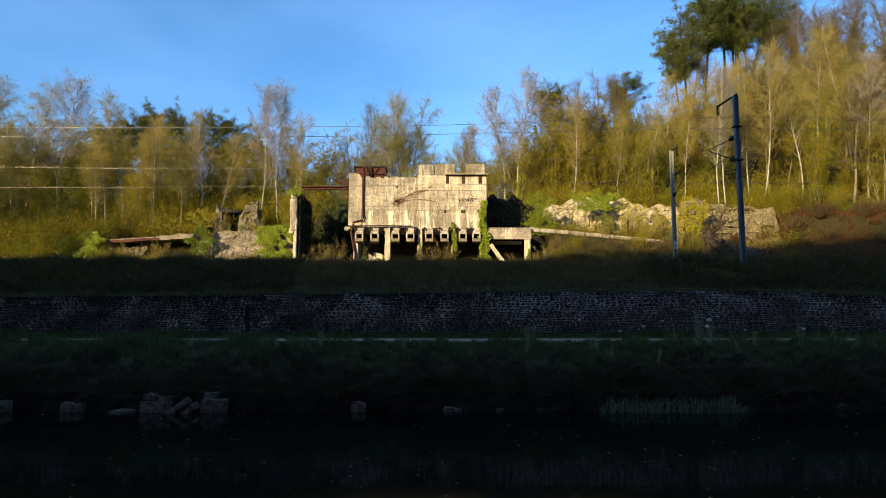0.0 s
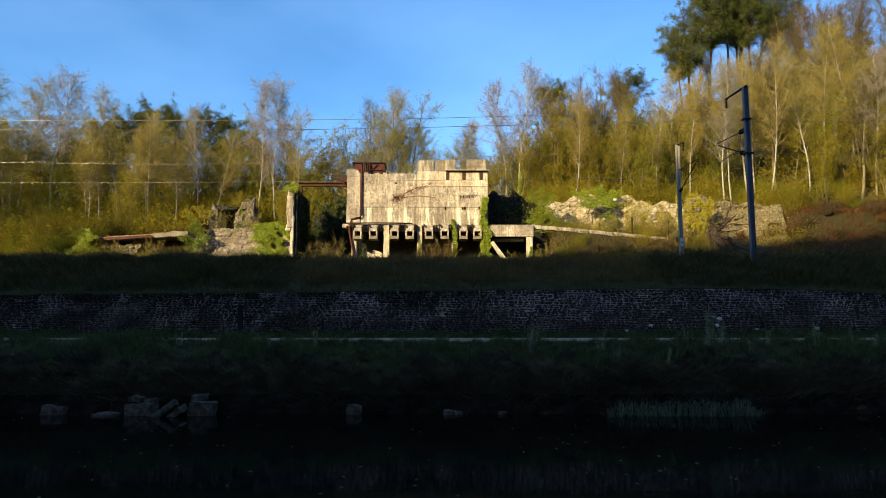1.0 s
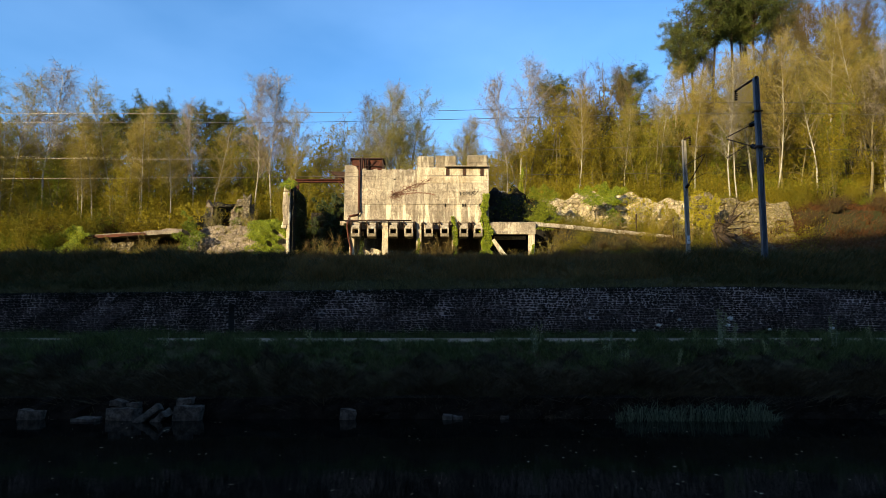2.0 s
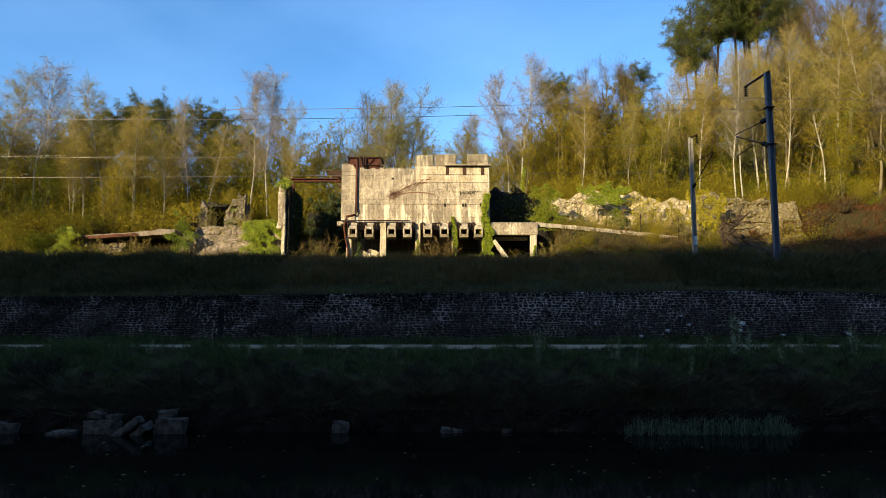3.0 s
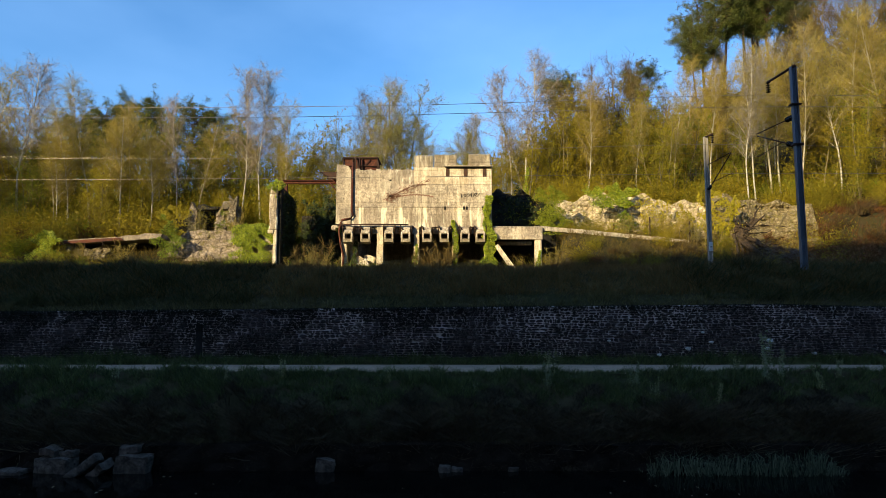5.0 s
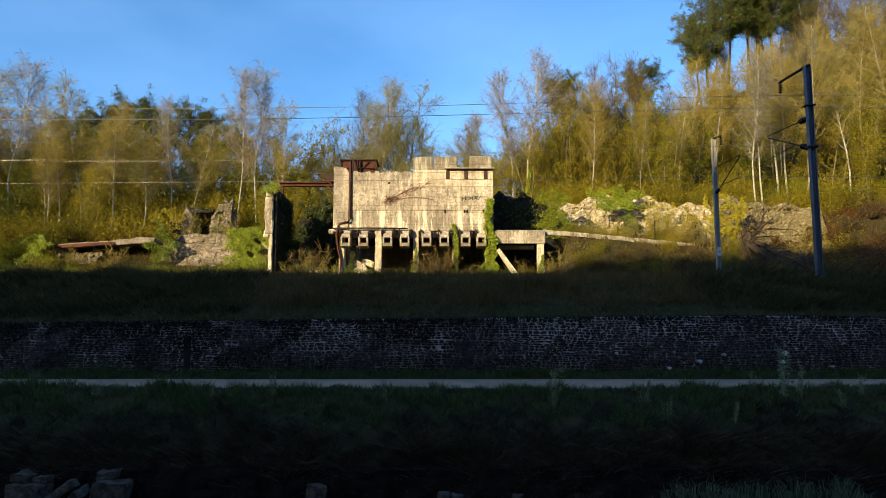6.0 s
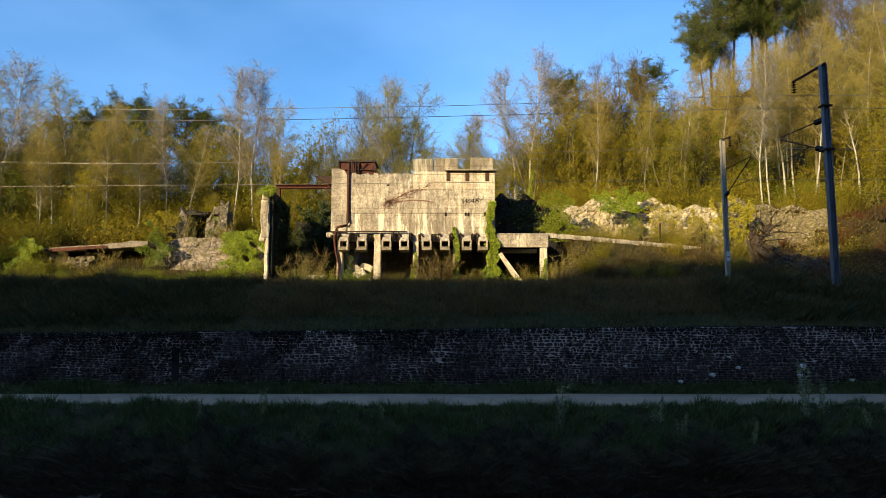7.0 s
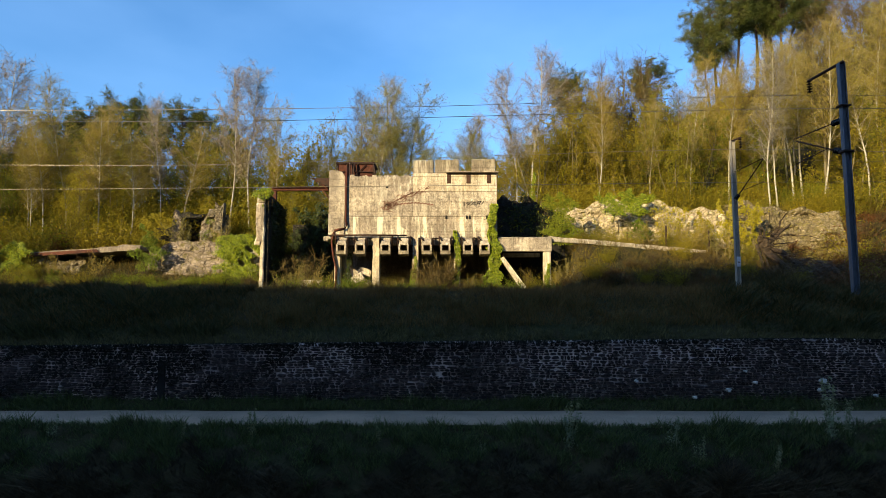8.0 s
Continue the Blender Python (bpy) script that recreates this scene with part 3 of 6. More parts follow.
# tow path: a gravel strip, a hand proud of the turf
def build_path():
    xs = np.arange(-60, 61, 0.75)
    v, f = [], []
    for x in xs:
        wob = 0.05 * math.sin(x * 0.9) + 0.03 * math.sin(2.7 * x)
        for y, z in ((24.46 + wob, 2.12), (24.56 + wob, 2.215), (25.5, 2.25), (26.5 - wob, 2.225), (26.62 - wob, 2.12)):
            v.append((x, y, z))
    for i in range(len(xs) - 1):
        for k in range(4):
            a = i * 5 + k
            f.append((a, a + 5, a + 6, a + 1))
    structure("path", (v, f, True), M["path"], "pale gravel tow path along the canal bank", "path")


build_path()


# ---- the stone retaining wall along the tow path ----
def stone_shapes(rng, count=22):
    """Rough stones of unit size: an uneven many-sided face, domed a little, and a straight body behind it."""
    made = []
    for k in range(count):
        n = rng.choice((6, 7, 7, 8))
        ring = []
        for i in range(n):
            a = 6.2832 * (i + rng.uniform(-0.22, 0.22)) / n
            c, q = math.cos(a), math.sin(a)
            grow = rng.uniform(0.92, 1.06) / max(abs(c), abs(q)) ** 0.7
            ring.append((0.5 * c * grow, 0.5 * q * grow))
        v = [(0.8 * x, -0.5 + rng.uniform(-0.08, 0.08), 0.76 * z) for x, z in ring] + [(x, -0.22, z) for x, z in ring] + [(x, 0.5, z) for x, z in ring]
        f = [tuple(range(n))] + [(r * n + i, (r + 1) * n + i, (r + 1) * n + (i + 1) % n, r * n + (i + 1) % n) for r in (0, 1) for i in range(n)]
        me = bpy.data.meshes.new("stone")
        me.from_pydata(v, [], f)
        me.update()
        made.append(me)
    return made


def build_stone_wall():
    rng = random.Random(7)
    xs = np.arange(-46, 46.1, 1.0)
    v, f = [], []
    for x in xs:
        t = float(wall_top(x))
        for y, z in ((27.44, 2.1), (27.40, t - 0.05), (27.46, t + 0.03), (27.9, t + 0.02), (27.9, 2.1)):
            v.append((x, y, z))
    n = len(xs)
    for i in range(n - 1):
        for k in range(4):
            f.append((i * 5 + k, (i + 1) * 5 + k, (i + 1) * 5 + k + 1, i * 5 + k + 1))
    f += [(0, 1, 2, 3, 4), tuple(reversed(range((n - 1) * 5, n * 5)))]
    wall = structure("wall_canal", (v, f), M["mortar"], "old rubble retaining wall of dark schist with pale joints", "wall")
    shapes = stone_shapes(rng)
    for me in shapes:
        me.materials.append(M["stone"])
    rest_v, rest_f, count = [], [], 0
    # courses whose beds wander; here and there two thin stones fill the height of one
    beds, z = [], 2.12
    while z < 4.45:
        beds.append((z, rng.uniform(0, 6.28), rng.uniform(0.9, 1.7), rng.uniform(0, 6.28)))
        z += rng.choice((0.05, 0.06, 0.075, 0.09, 0.11)) * rng.uniform(0.9, 1.1)

    def bed(i, x):
        z0, p, k, q = beds[i]
        return z0 + 0.022 * math.sin(x * k + p) + 0.011 * math.sin(x * 3.9 * k + q) + 0.03 * math.sin(x * 0.45 + 0.3 * z0)
    for i in range(len(beds) - 1):
        x = -24 + rng.uniform(0, 0.3)
        while x < 24:
            w = rng.choice((0.07, 0.11, 0.15, 0.19, 0.24, 0.33)) * rng.uniform(0.8, 1.2)
            xc, t = x + w / 2, float(wall_top(x + w / 2))
            x += w + rng.uniform(0.004, 0.02)
            lo, hi = bed(i, xc), min(t, bed(i + 1, xc))
            if hi - lo < 0.03 or rng.random() < 0.002 or (-8.70 < xc < -8.46 and lo < 3.6):      # the last: a drain slot
                continue
            rows = [(lo, hi)]
            if hi - lo > 0.10 and rng.random() < 0.25:
                cut = rng.uniform(0.4, 0.6)
                rows = [(lo, lo + (hi - lo) * cut), (lo + (hi - lo) * cut, hi)]
            for a, b in rows:
                m = pose(xc, 27.44 + rng.uniform(-0.012, 0.018), (a + b) / 2, 0, rng.uniform(-5, 5), rng.uniform(-6, 6)) @ Matrix.Diagonal((w * 1.03, 0.12, (b - a - 0.004) * rng.uniform(0.9, 1.06), 1))
                me = rng.choice(shapes)
                if -3.2 < xc < 3.6 and count < 300:
                    ob = new("stone", me)
                    ob.parent = wall
                    ob.matrix_basis = m
                    count += 1
                else:
                    k = len(rest_v)
                    rest_v += [m @ q.co for q in me.vertices]
                    rest_f += [tuple(j + k for j in p.vertices) for p in me.polygons]
    ob = part("stones", (rest_v, rest_f), M["stone_stuff"], wall)
    tagged(ob, kind="stuff")
    for xq, zq, s in ((9.05, 2.72, 0.13), (9.9, 2.95, 0.10), (12.0, 3.0, 0.16), (11.9, 2.72, 0.12), (13.6, 2.55, 0.1), (8.0, 2.5, 0.1), (6.2, 3.0, 0.09), (9.6, 3.3, 0.08), (16.2, 2.6, 0.12)):
        ob = new("stone", shapes[0].copy())
        ob.data.materials.clear()
        ob.data.materials.append(M["white_stone"])
        ob.parent = wall
        ob.matrix_basis = pose(xq, 27.36, zq, 0, 8, 5) @ Matrix.Diagonal((s * 1.5, 0.12, s, 1))
    # black blocks on the face imitate the dark inside the slots
    part("drain_slot", box(-8.70, -8.46, 27.36, 27.42, 2.3, 3.6, 0.02, rough=0.03), M["void_shade"], wall)
    part("drain_slot", box(-5.1, -4.98, 27.38, 27.42, 2.4, 2.85, 0.02), M["void_shade"], wall)
    # overhanging moss and turf along the top
    g = np.random.default_rng(4)
    xs = g.uniform(-24, 24, 9000)
    base = np.stack([xs, g.uniform(27.36, 27.6, 9000), wall_top(xs) + 0.03], 1)
    drop = np.clip(0.5 + 0.5 * np.sin(xs * 1.1) + 0.6 * np.sin(xs * 0.37 + 1), 0.1, 1.4)
    tip = base + np.stack([g.normal(0, 0.06, 9000), g.uniform(-0.14, 0.02, 9000), g.uniform(-0.34, 0.06, 9000) * drop], 1)
    fr = part("moss_fringe", spikes(g, base, tip, 0.018), M["moss"], wall)
    tagged(fr, kind="stuff")
    n = 24000
    x = np.concatenate([g.uniform(-24, 24, n // 2), g.uniform(-24, 0, n // 2)])
    z = wall_top(x) - 1.9 * g.random(n) ** 1.6
    grow = np.sin(x * 1.9 + 2 * np.sin(z * 3)) + 0.8 * np.sin(x * 0.6 + z * 2.1) + 0.6 * np.sin(x * 5.3 - z * 6) + 0.9 * (z - 3.2)
    keep = grow > 0.25 - 0.5 * ss(0, -14, x)
    pl = np.stack([x, np.full(n, 27.362), z], 1)[keep]
    mp = part("moss_patch", leaves(g, pl, 0.05, 0.01, np.array([0, -1.2, 0.2])), M["moss"], wall)
    tagged(mp, kind="stuff")


build_stone_wall()


# ---- the loading bunker: a ruined concrete hopper building beside the tracks ----
BY = 45.1          # its front plane


def build_bunker():
    b = thing("loading_bunker", (-1.7, 47.5, 6.0), "ruined concrete loading bunker with hopper chutes, streaked with stains", "building")
    con, pale = M["concrete"], M["concrete_pale"]
    # walls of the bin, with thickness
    part("front_wall", box(-5.88, -1.705, BY, BY + 0.35, 10.86, 13.36, 0.02), con, b)
    part("front_wall", box(-1.70, 3.47, BY - 0.012, BY + 0.35, 12.42, 13.36, 0.02), pale, b)
    part("front_wall", box(-1.70, 3.47, BY - 0.004, BY + 0.35, 10.86, 12.415, 0.02), M["concrete_mid"], b)
    part("front_wall_foot", box(-5.88, 3.47, BY + 0.012, BY + 0.40, 9.55, 10.86, 0.02), M["concrete_foot"], b)
    part("side_wall", box(3.12, 3.465, BY + 0.40, 53.4, 9.55, 13.40, 0.03), con, b)
    # this side faces away from the sun: shade painted in with the dark rubble
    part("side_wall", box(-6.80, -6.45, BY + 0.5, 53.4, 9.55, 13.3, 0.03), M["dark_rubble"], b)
    part("back_wall", box(-6.80, 3.465, 53.4, 53.8, 6.0, 13.3, 0.03), con, b)
    # floor painted black so the underside looks unlit
    part("bin_floor", box(-6.44, 3.11, BY + 0.45, 53.39, 9.45, 9.75, 0.02), M["void_shade"], b)
    part("bin_top", box(-6.44, 3.11, BY + 0.5, 53.38, 12.95, 13.15, 0.02, rough=0.02), con, b)
    # corner pier with a broken, chamfered head
    part("corner_pier", prism([(-6.86, 9.5), (-5.885, 9.5), (-5.885, 13.35), (-6.06, 13.62), (-6.35, 13.72), (-6.86, 13.74)], "y", BY - 0.07, BY + 0.48), con, b)
    # raised parapet on the top
    part("parapet_base", box(-1.72, 3.46, BY - 0.02, BY + 0.34, 13.365, 13.56, 0.015), pale, b)
    part("parapet", box(-1.70, -0.42, BY + 0.0, BY + 0.32, 13.565, 14.38, 0.04), M["concrete_grey"], b)
    part("parapet", box(-0.36, 1.17, BY + 0.0, BY + 0.32, 13.565, 14.43, 0.04), M["concrete_grey"], b)
    part("parapet", box(1.92, 3.41, BY + 0.0, BY + 0.32, 13.565, 14.46, 0.04), M["concrete_grey"], b)
    part("parapet_back", box(-1.70, 3.41, 49.2, 49.5, 13.16, 14.3, 0.03, rough=0.02), con, b)
    part("eave", box(0.30, 3.56, BY - 0.26, BY + 0.2, 13.568, 13.66, 0.012, rough=0.01), con, b)
    # broken crust along the bin's top edge
    rng = random.Random(3)
    rub = bmesh.new()
    for k in range(26):
        x = rng.uniform(-5.8, -1.8)
        box(x, x + rng.uniform(0.1, 0.35), BY + rng.uniform(0, 0.1), BY + 0.32, 13.33, 13.36 + rng.uniform(0.01, 0.12), 0.015, bm=rub, rough=0.02, seed=k)
    part("broken_edge", rub, con, b)
    # shuttered openings below the eave
    for x in (0.40, 1.60, 2.86):
        w = part("window", box(x, x + 0.26, BY - 0.03, BY + 0.05, 12.92, 13.5, 0.008), M["shutter"], b)
        for k in range(3):
            part("slat", box(x + 0.025, x + 0.235, BY - 0.05, BY - 0.032, 12.96 + k * 0.18, 13.10 + k * 0.18, 0.006), M["shutter"], w)
    # drain notches along the joint
    for x in (0.30, 1.55, 1.72, 2.78):
        # black pieces on the face imitate the shade inside the notches
        part("drain_notch", box(x, x + 0.13, BY - 0.025, BY + 0.02, 10.70, 10.93, 0.02), M["void_shade"], b)
    part("peg_hole", box(-3.35, -3.2, BY - 0.02, BY + 0.02, 12.62, 12.74, 0.02), M["void_shade"], b)
    # legs
    for x, w in ((-6.28, 0.36), (-3.93, 0.44), (-1.52, 0.36), (1.0, 0.36), (3.2, 0.46)):
        part("leg", box(x - w / 2, x + w / 2, BY - 0.02, BY + 0.5, 5.9, 9.56, 0.03), pale, b)
    for x in (-6.25, -1.5, 3.2):
        part("rear_leg", box(x - 0.25, x + 0.25, 49.2, 49.7, 5.9, 9.46, 0.03), con, b)
    part("chute_beam", box(-6.2, 3.3, BY + 0.16, BY + 0.44, 9.12, 9.55, 0.03), con, b)
    # hopper chutes: cheeks, sloping head, mouth
    def chute(x, k):
        w = 0.30
        c = part("chute", prism([(BY + 0.16, 9.54), (BY - 0.06, 9.54), (BY - 0.50, 9.14), (BY - 0.50, 9.06), (BY + 0.16, 9.06)], "x", x - w + 0.03, x + w - 0.03), M["concrete_mid"], b)
        part("cheek", prism([(BY + 0.18, 9.10), (BY - 0.46, 9.12), (BY - 0.55, 8.98), (BY - 0.52, 8.72), (BY + 0.18, 8.72)], "x", x - w, x - w + 0.10), M["concrete_mid"], c)
        part("cheek", prism([(BY + 0.18, 9.10), (BY - 0.46, 9.12), (BY - 0.55, 8.98), (BY - 0.52, 8.72), (BY + 0.18, 8.72)], "x", x + w - 0.10, x + w), M["concrete_mid"], c)
        part("lip", prism([(BY + 0.18, 8.715), (BY - 0.56, 8.715), (BY - 0.52, 8.50), (BY + 0.18, 8.42)], "x", x - w, x + w), M["concrete_grey"], c, "stained lip")
        # black block imitates the shade inside the mouth
        part("mouth", box(x - w + 0.105, x + w - 0.105, BY + 0.02, BY + 0.17, 8.72, 9.055), M["void_shade"], c, "dark chute mouth")
        # bracket plates that stood either side of the gate, and the broken arm between them
        for q, dz in ((x - w - 0.10, 0.0), (x + w + 0.05, 0.04 * (k % 3))):
            part("bracket_plate", prism([(BY + 0.02, 9.66 - dz), (BY - 0.34, 9.60 - dz), (BY - 0.46, 9.36), (BY - 0.10, 8.92), (BY + 0.02, 8.90)], "x", q, q + 0.06), M["rust_dark"], c, "rusted bracket plate")
        part("gate_arm", tube([(x - w - 0.07, BY - 0.40, 9.50), (x - w + 0.14, BY - 0.30, 9.34 + 0.03 * (k % 2))], 0.035, 6), M["rust_dark"], c, "rusted gate arm")
    for x in (-5.98, -4.85, -3.32, -2.22, -0.83, 0.30, 1.66, 2.66):
        chute(x, int(abs(x) * 3))
    # pipes on the face
    part("down_pipe", tube([(-5.78, BY - 0.10, 13.9), (-5.79, BY - 0.10, 12.4), (-5.79, BY - 0.11, 10.6), (-5.72, BY - 0.12, 10.32), (-5.82, BY - 0.12, 10.12), (-6.2, BY - 0.12, 10.06),
                            (-6.45, BY - 0.12, 10.0), (-6.52, BY - 0.14, 9.82), (-6.62, BY - 0.16, 9.3), (-6.5, BY - 0.17, 8.4), (-6.3, BY - 0.17, 7.6), (-6.35, BY - 0.17, 6.0)], 0.065, 8), M["rust"], b, "rusty downpipe")
    part("cross_pipe", tube([(-6.85, BY - 0.20, 9.68), (-4.4, BY - 0.20, 9.70), (-2.05, BY - 0.2, 9.67)], 0.05, 8), M["rust_dark"], b, "rusty cross pipe")
    part("stub", box(-7.15, -6.84, BY - 0.05, BY + 0.3, 9.35, 9.66, 0.05), con, b)
    # spray-painted word
    text = bpy.data.curves.new("word", "FONT")
    text.body, text.size, text.extrude, text.shear = "WAR!", 0.62, 0.002, 0.45
    tob = bpy.data.objects.new("tmp_word", text)
    scene.collection.objects.link(tob)
    dg = bpy.context.evaluated_depsgraph_get()
    me = bpy.data.meshes.new_from_object(tob.evaluated_get(dg))
    bpy.data.objects.remove(tob)
    wx = [v.co.x for v in me.vertices]
    k = 1.28 / (max(wx) - min(wx))
    me.transform(Matrix.Translation(Vector((1.28, BY - 0.028, 11.50)) - ORIGIN[b.name]) @ pose(0, 0, 0, 90, -3, 0) @ Matrix.Diagonal((k, 0.62, 1, 1)))
    me.materials.clear()
    me.materials.append(M["ink"])
    w = new("graffiti", me)
    w.parent = b
    tagged(w, "black spray-painted word")
    # reddish plant-shaped stain on the face
    rng = np.random.default_rng(11)
    g = []
    for k in range(60):
        a = rng.uniform(-0.9, 1.1)
        p0 = np.array([-3.25 + rng.normal(0, 0.2), 0, 11.52 + rng.normal(0, 0.14)])
        p1 = p0 + np.array([math.cos(a), 0, math.sin(a)]) * rng.uniform(0.15, 0.8) * rng.choice([-0.4, 0.9])
        g.append((p0, p1, rng.uniform(0.008, 0.03)))
    for k in range(70):
        u = rng.uniform(0, 1)
        p0 = np.array([-2.9 + 2.1 * u + rng.normal(0, 0.12), 0, 11.75 + 0.85 * u + rng.normal(0, 0.12)])
        g.append((p0, p0 + np.array([rng.uniform(0.08, 0.4), 0, rng.uniform(-0.05, 0.22)]), rng.uniform(0.006, 0.022)))
    for k in range(12):
        u = k / 12
        g.append((np.array([-2.9 + 2.5 * u, 0, 11.52 + 0.16 * math.sin(u * 3.0)]), np.array([-2.9 + 2.5 * (u + 0.1), 0, 11.52 + 0.16 * math.sin((u + 0.1) * 3.0)]), 0.04))
    g += [(np.array([-3.0, 0, 11.7]), np.array([-1.4, 0, 12.45]), 0.03)]
    v, f = [], []
    for p0, p1, wd in g:
        d = p1 - p0
        s = np.array([-d[2], 0, d[0]]) / (np.linalg.norm(d) + 1e-6) * wd
        mid = (p0 + p1) / 2 + np.array([0, 0, 0.05])
        n = len(v)
        for q in (p0 - s, p0 + s, mid + s, mid - s, p1):
            v.append((q[0], BY - 0.024, q[2]))
        f += [(n, n + 1, n + 2, n + 3), (n + 3, n + 2, n + 4)]
    part("stain", (v, f), M["stain_red"], b, "reddish lichen stain")


build_bunker()


def build_side_bay():
    """The open bay beside the bunker: a beam on a post, a roof slab and a fallen prop."""
    s = thing("open_bay", (5.2, 46.5, 6.2), "open concrete bay with a stained beam on a post", "structure bay")
    part("beam", box(3.50, 6.80, BY - 0.02, BY + 0.40, 8.72, 9.60, 0.03), M["concrete"], s)
    part("post", box(6.28, 6.72, BY + 0.0, BY + 0.42, 5.9, 8.715, 0.03, rough=0.02), M["concrete_pale"], s)
    part("roof_slab", box(3.50, 7.0, BY + 0.41, 49.0, 9.30, 9.52, 0.02), M["concrete_grey"], s)
    part("lintel", box(3.9, 6.2, BY + 0.9, BY + 1.2, 8.45, 8.7, 0.03), M["concrete_pale"], s)
    # back of the bay, painted black in place of its shade
    part("bay_back", box(3.50, 8.4, 49.01, 49.4, 5.9, 9.6, 0.03), M["void_shade"], s)
    p = thing("fallen_prop", (4.6, 45.0, 6.1), "pale concrete prop leaning against the bay", "prop")
    part("prop", prism([(3.62, 8.25), (3.82, 8.38), (5.4, 6.2), (5.4, 5.9), (5.15, 5.9)], "y", BY - 0.35, BY - 0.06), M["concrete_pale"], p)


build_side_bay()


def lumpy(x0, x1, z0, z1, y_of, step=0.3, amp=0.25, seed=0, thick=0.6, top=None):
    """A rough rock or rubble face between x0 and x1, closed at the back."""
    xs = np.arange(x0, x1 + step * 0.5, step)
    zs = np.linspace(0, 1, max(3, int((z1 - z0) / step) + 1))
    v, f = [], []
    for x in xs:
        t = z1 if top is None else top(x)
        for u in zs:
            z = z0 + u * (t - z0)
            d = noise.fractal(Vector((x * 0.7 + seed, z * 0.9, seed * 0.3)), 1.0, 2.0, 4) * amp
            d += 0.12 * noise.fractal(Vector((x * 3.3 + seed, z * 5.0, 1)), 0.8, 2.0, 3) * min(1.0, amp * 4)
            c = noise.cell(Vector((x * 1.1 + seed, z * 1.9, 3))) * amp * 0.7
            v.append((x, y_of(x) + -abs(d) - c + u * 0.35, z + 0.4 * d))
        v.append((x, y_of(x) + thick + 0.35, t))
        v.append((x, y_of(x) + thick + 0.35, z0))
    n = len(zs) + 2
    for i in range(len(xs) - 1):
        for k in range(n):
            a, b = i * n + k, i * n + (k + 1) % n
            f.append((a, a + n, b + n, b))
    f += [tuple(range(n)), tuple(reversed(range((len(xs) - 1) * n, len(xs) * n)))]
    return v, f


# rubble wall behind the bay; the bunker's shadow is also in its dark colour
t = thing("rubble_wall", (5.8, 49.8, 9.4), "old rubble wall behind the bay, shadow put into its dark colour", "wall")
part("rubble", lumpy(3.6, 8.4, 9.2, 13.2, lambda x: 49.1, 0.2, 0.12, 2, 0.8, lambda x: 12.7 + 0.22 * math.sin(x * 3.3) + 0.12 * math.sin(x * 7.7) - 0.5 * max(0, x - 6.0)), M["dark_rubble"], t)

# wing wall at the left of the gap, and the rusty beam over it
t = thing("wing_wall", (-10.4, 46.0, 6.6), "tall weathered concrete wing wall, shaded side coloured dark, pale lit edge", "wall")
# the wall's shaded side is coloured dark; its sunlit end keeps concrete colours
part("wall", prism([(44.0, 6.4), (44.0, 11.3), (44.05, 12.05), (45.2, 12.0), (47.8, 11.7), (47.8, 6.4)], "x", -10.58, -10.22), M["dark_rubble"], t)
part("wall_end", box(-10.62, -10.40, 43.8, 43.995, 6.4, 9.2, 0.04, rough=0.05), M["concrete_pale"], t)
part("wall_end", box(-10.92, -10.40, 43.78, 43.995, 9.205, 11.5, 0.05, rough=0.08), M["concrete_foot"], t)
part("broken_ledge", box(-10.98, -10.58, 43.72, 43.99, 8.98, 9.20, 0.05, rough=0.06, seed=5), M["concrete_pale"], t)
part("wall_end", box(-10.86, -10.38, 43.82, 43.995, 11.505, 12.1, 0.05, rough=0.08), M["concrete_grey"], t)
# back of the gap, its darkness put into the colour
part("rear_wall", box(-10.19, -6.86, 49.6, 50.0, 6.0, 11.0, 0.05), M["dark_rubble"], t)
t = thing("rusty_beam", (-8.8, 46.2, 12.6), "rusty steel beam bridging the gap to the bunker", "beam")
part("top_flange", box(-10.7, -6.81, 46.1, 46.4, 12.88, 12.93, 0.008), M["rust"], t)
part("web", box(-10.7, -6.81, 46.23, 46.27, 12.72, 12.88), M["rust"], t)
part("bottom_flange", box(-10.7, -6.81, 46.1, 46.4, 12.68, 12.72, 0.008), M["rust"], t)
part("bearing_post", box(-10.6, -10.4, 46.14, 46.36, 11.8, 12.68, 0.01), M["rust"], t)
part("bracket", joined(tube([(-7.6, 46.0, 13.25), (-6.85, 46.0, 12.4)], 0.05, 6), tube([(-7.9, 46.0, 13.25), (-6.85, 46.0, 13.25)], 0.06, 6), tube([(-7.5, 46.0, 12.72), (-6.85, 46.0, 12.0)], 0.05, 6)), M["rust"], t)
part("chute_pan", prism([(-8.15, 13.42), (-6.87, 13.42), (-6.87, 12.85), (-7.35, 12.98)], "y", 45.8, 46.05), M["rust_dark"], t)
part("bracket_plate", box(-7.7, -6.82, 46.02, 46.06, 12.95, 13.22), M["rust_dark"], t)

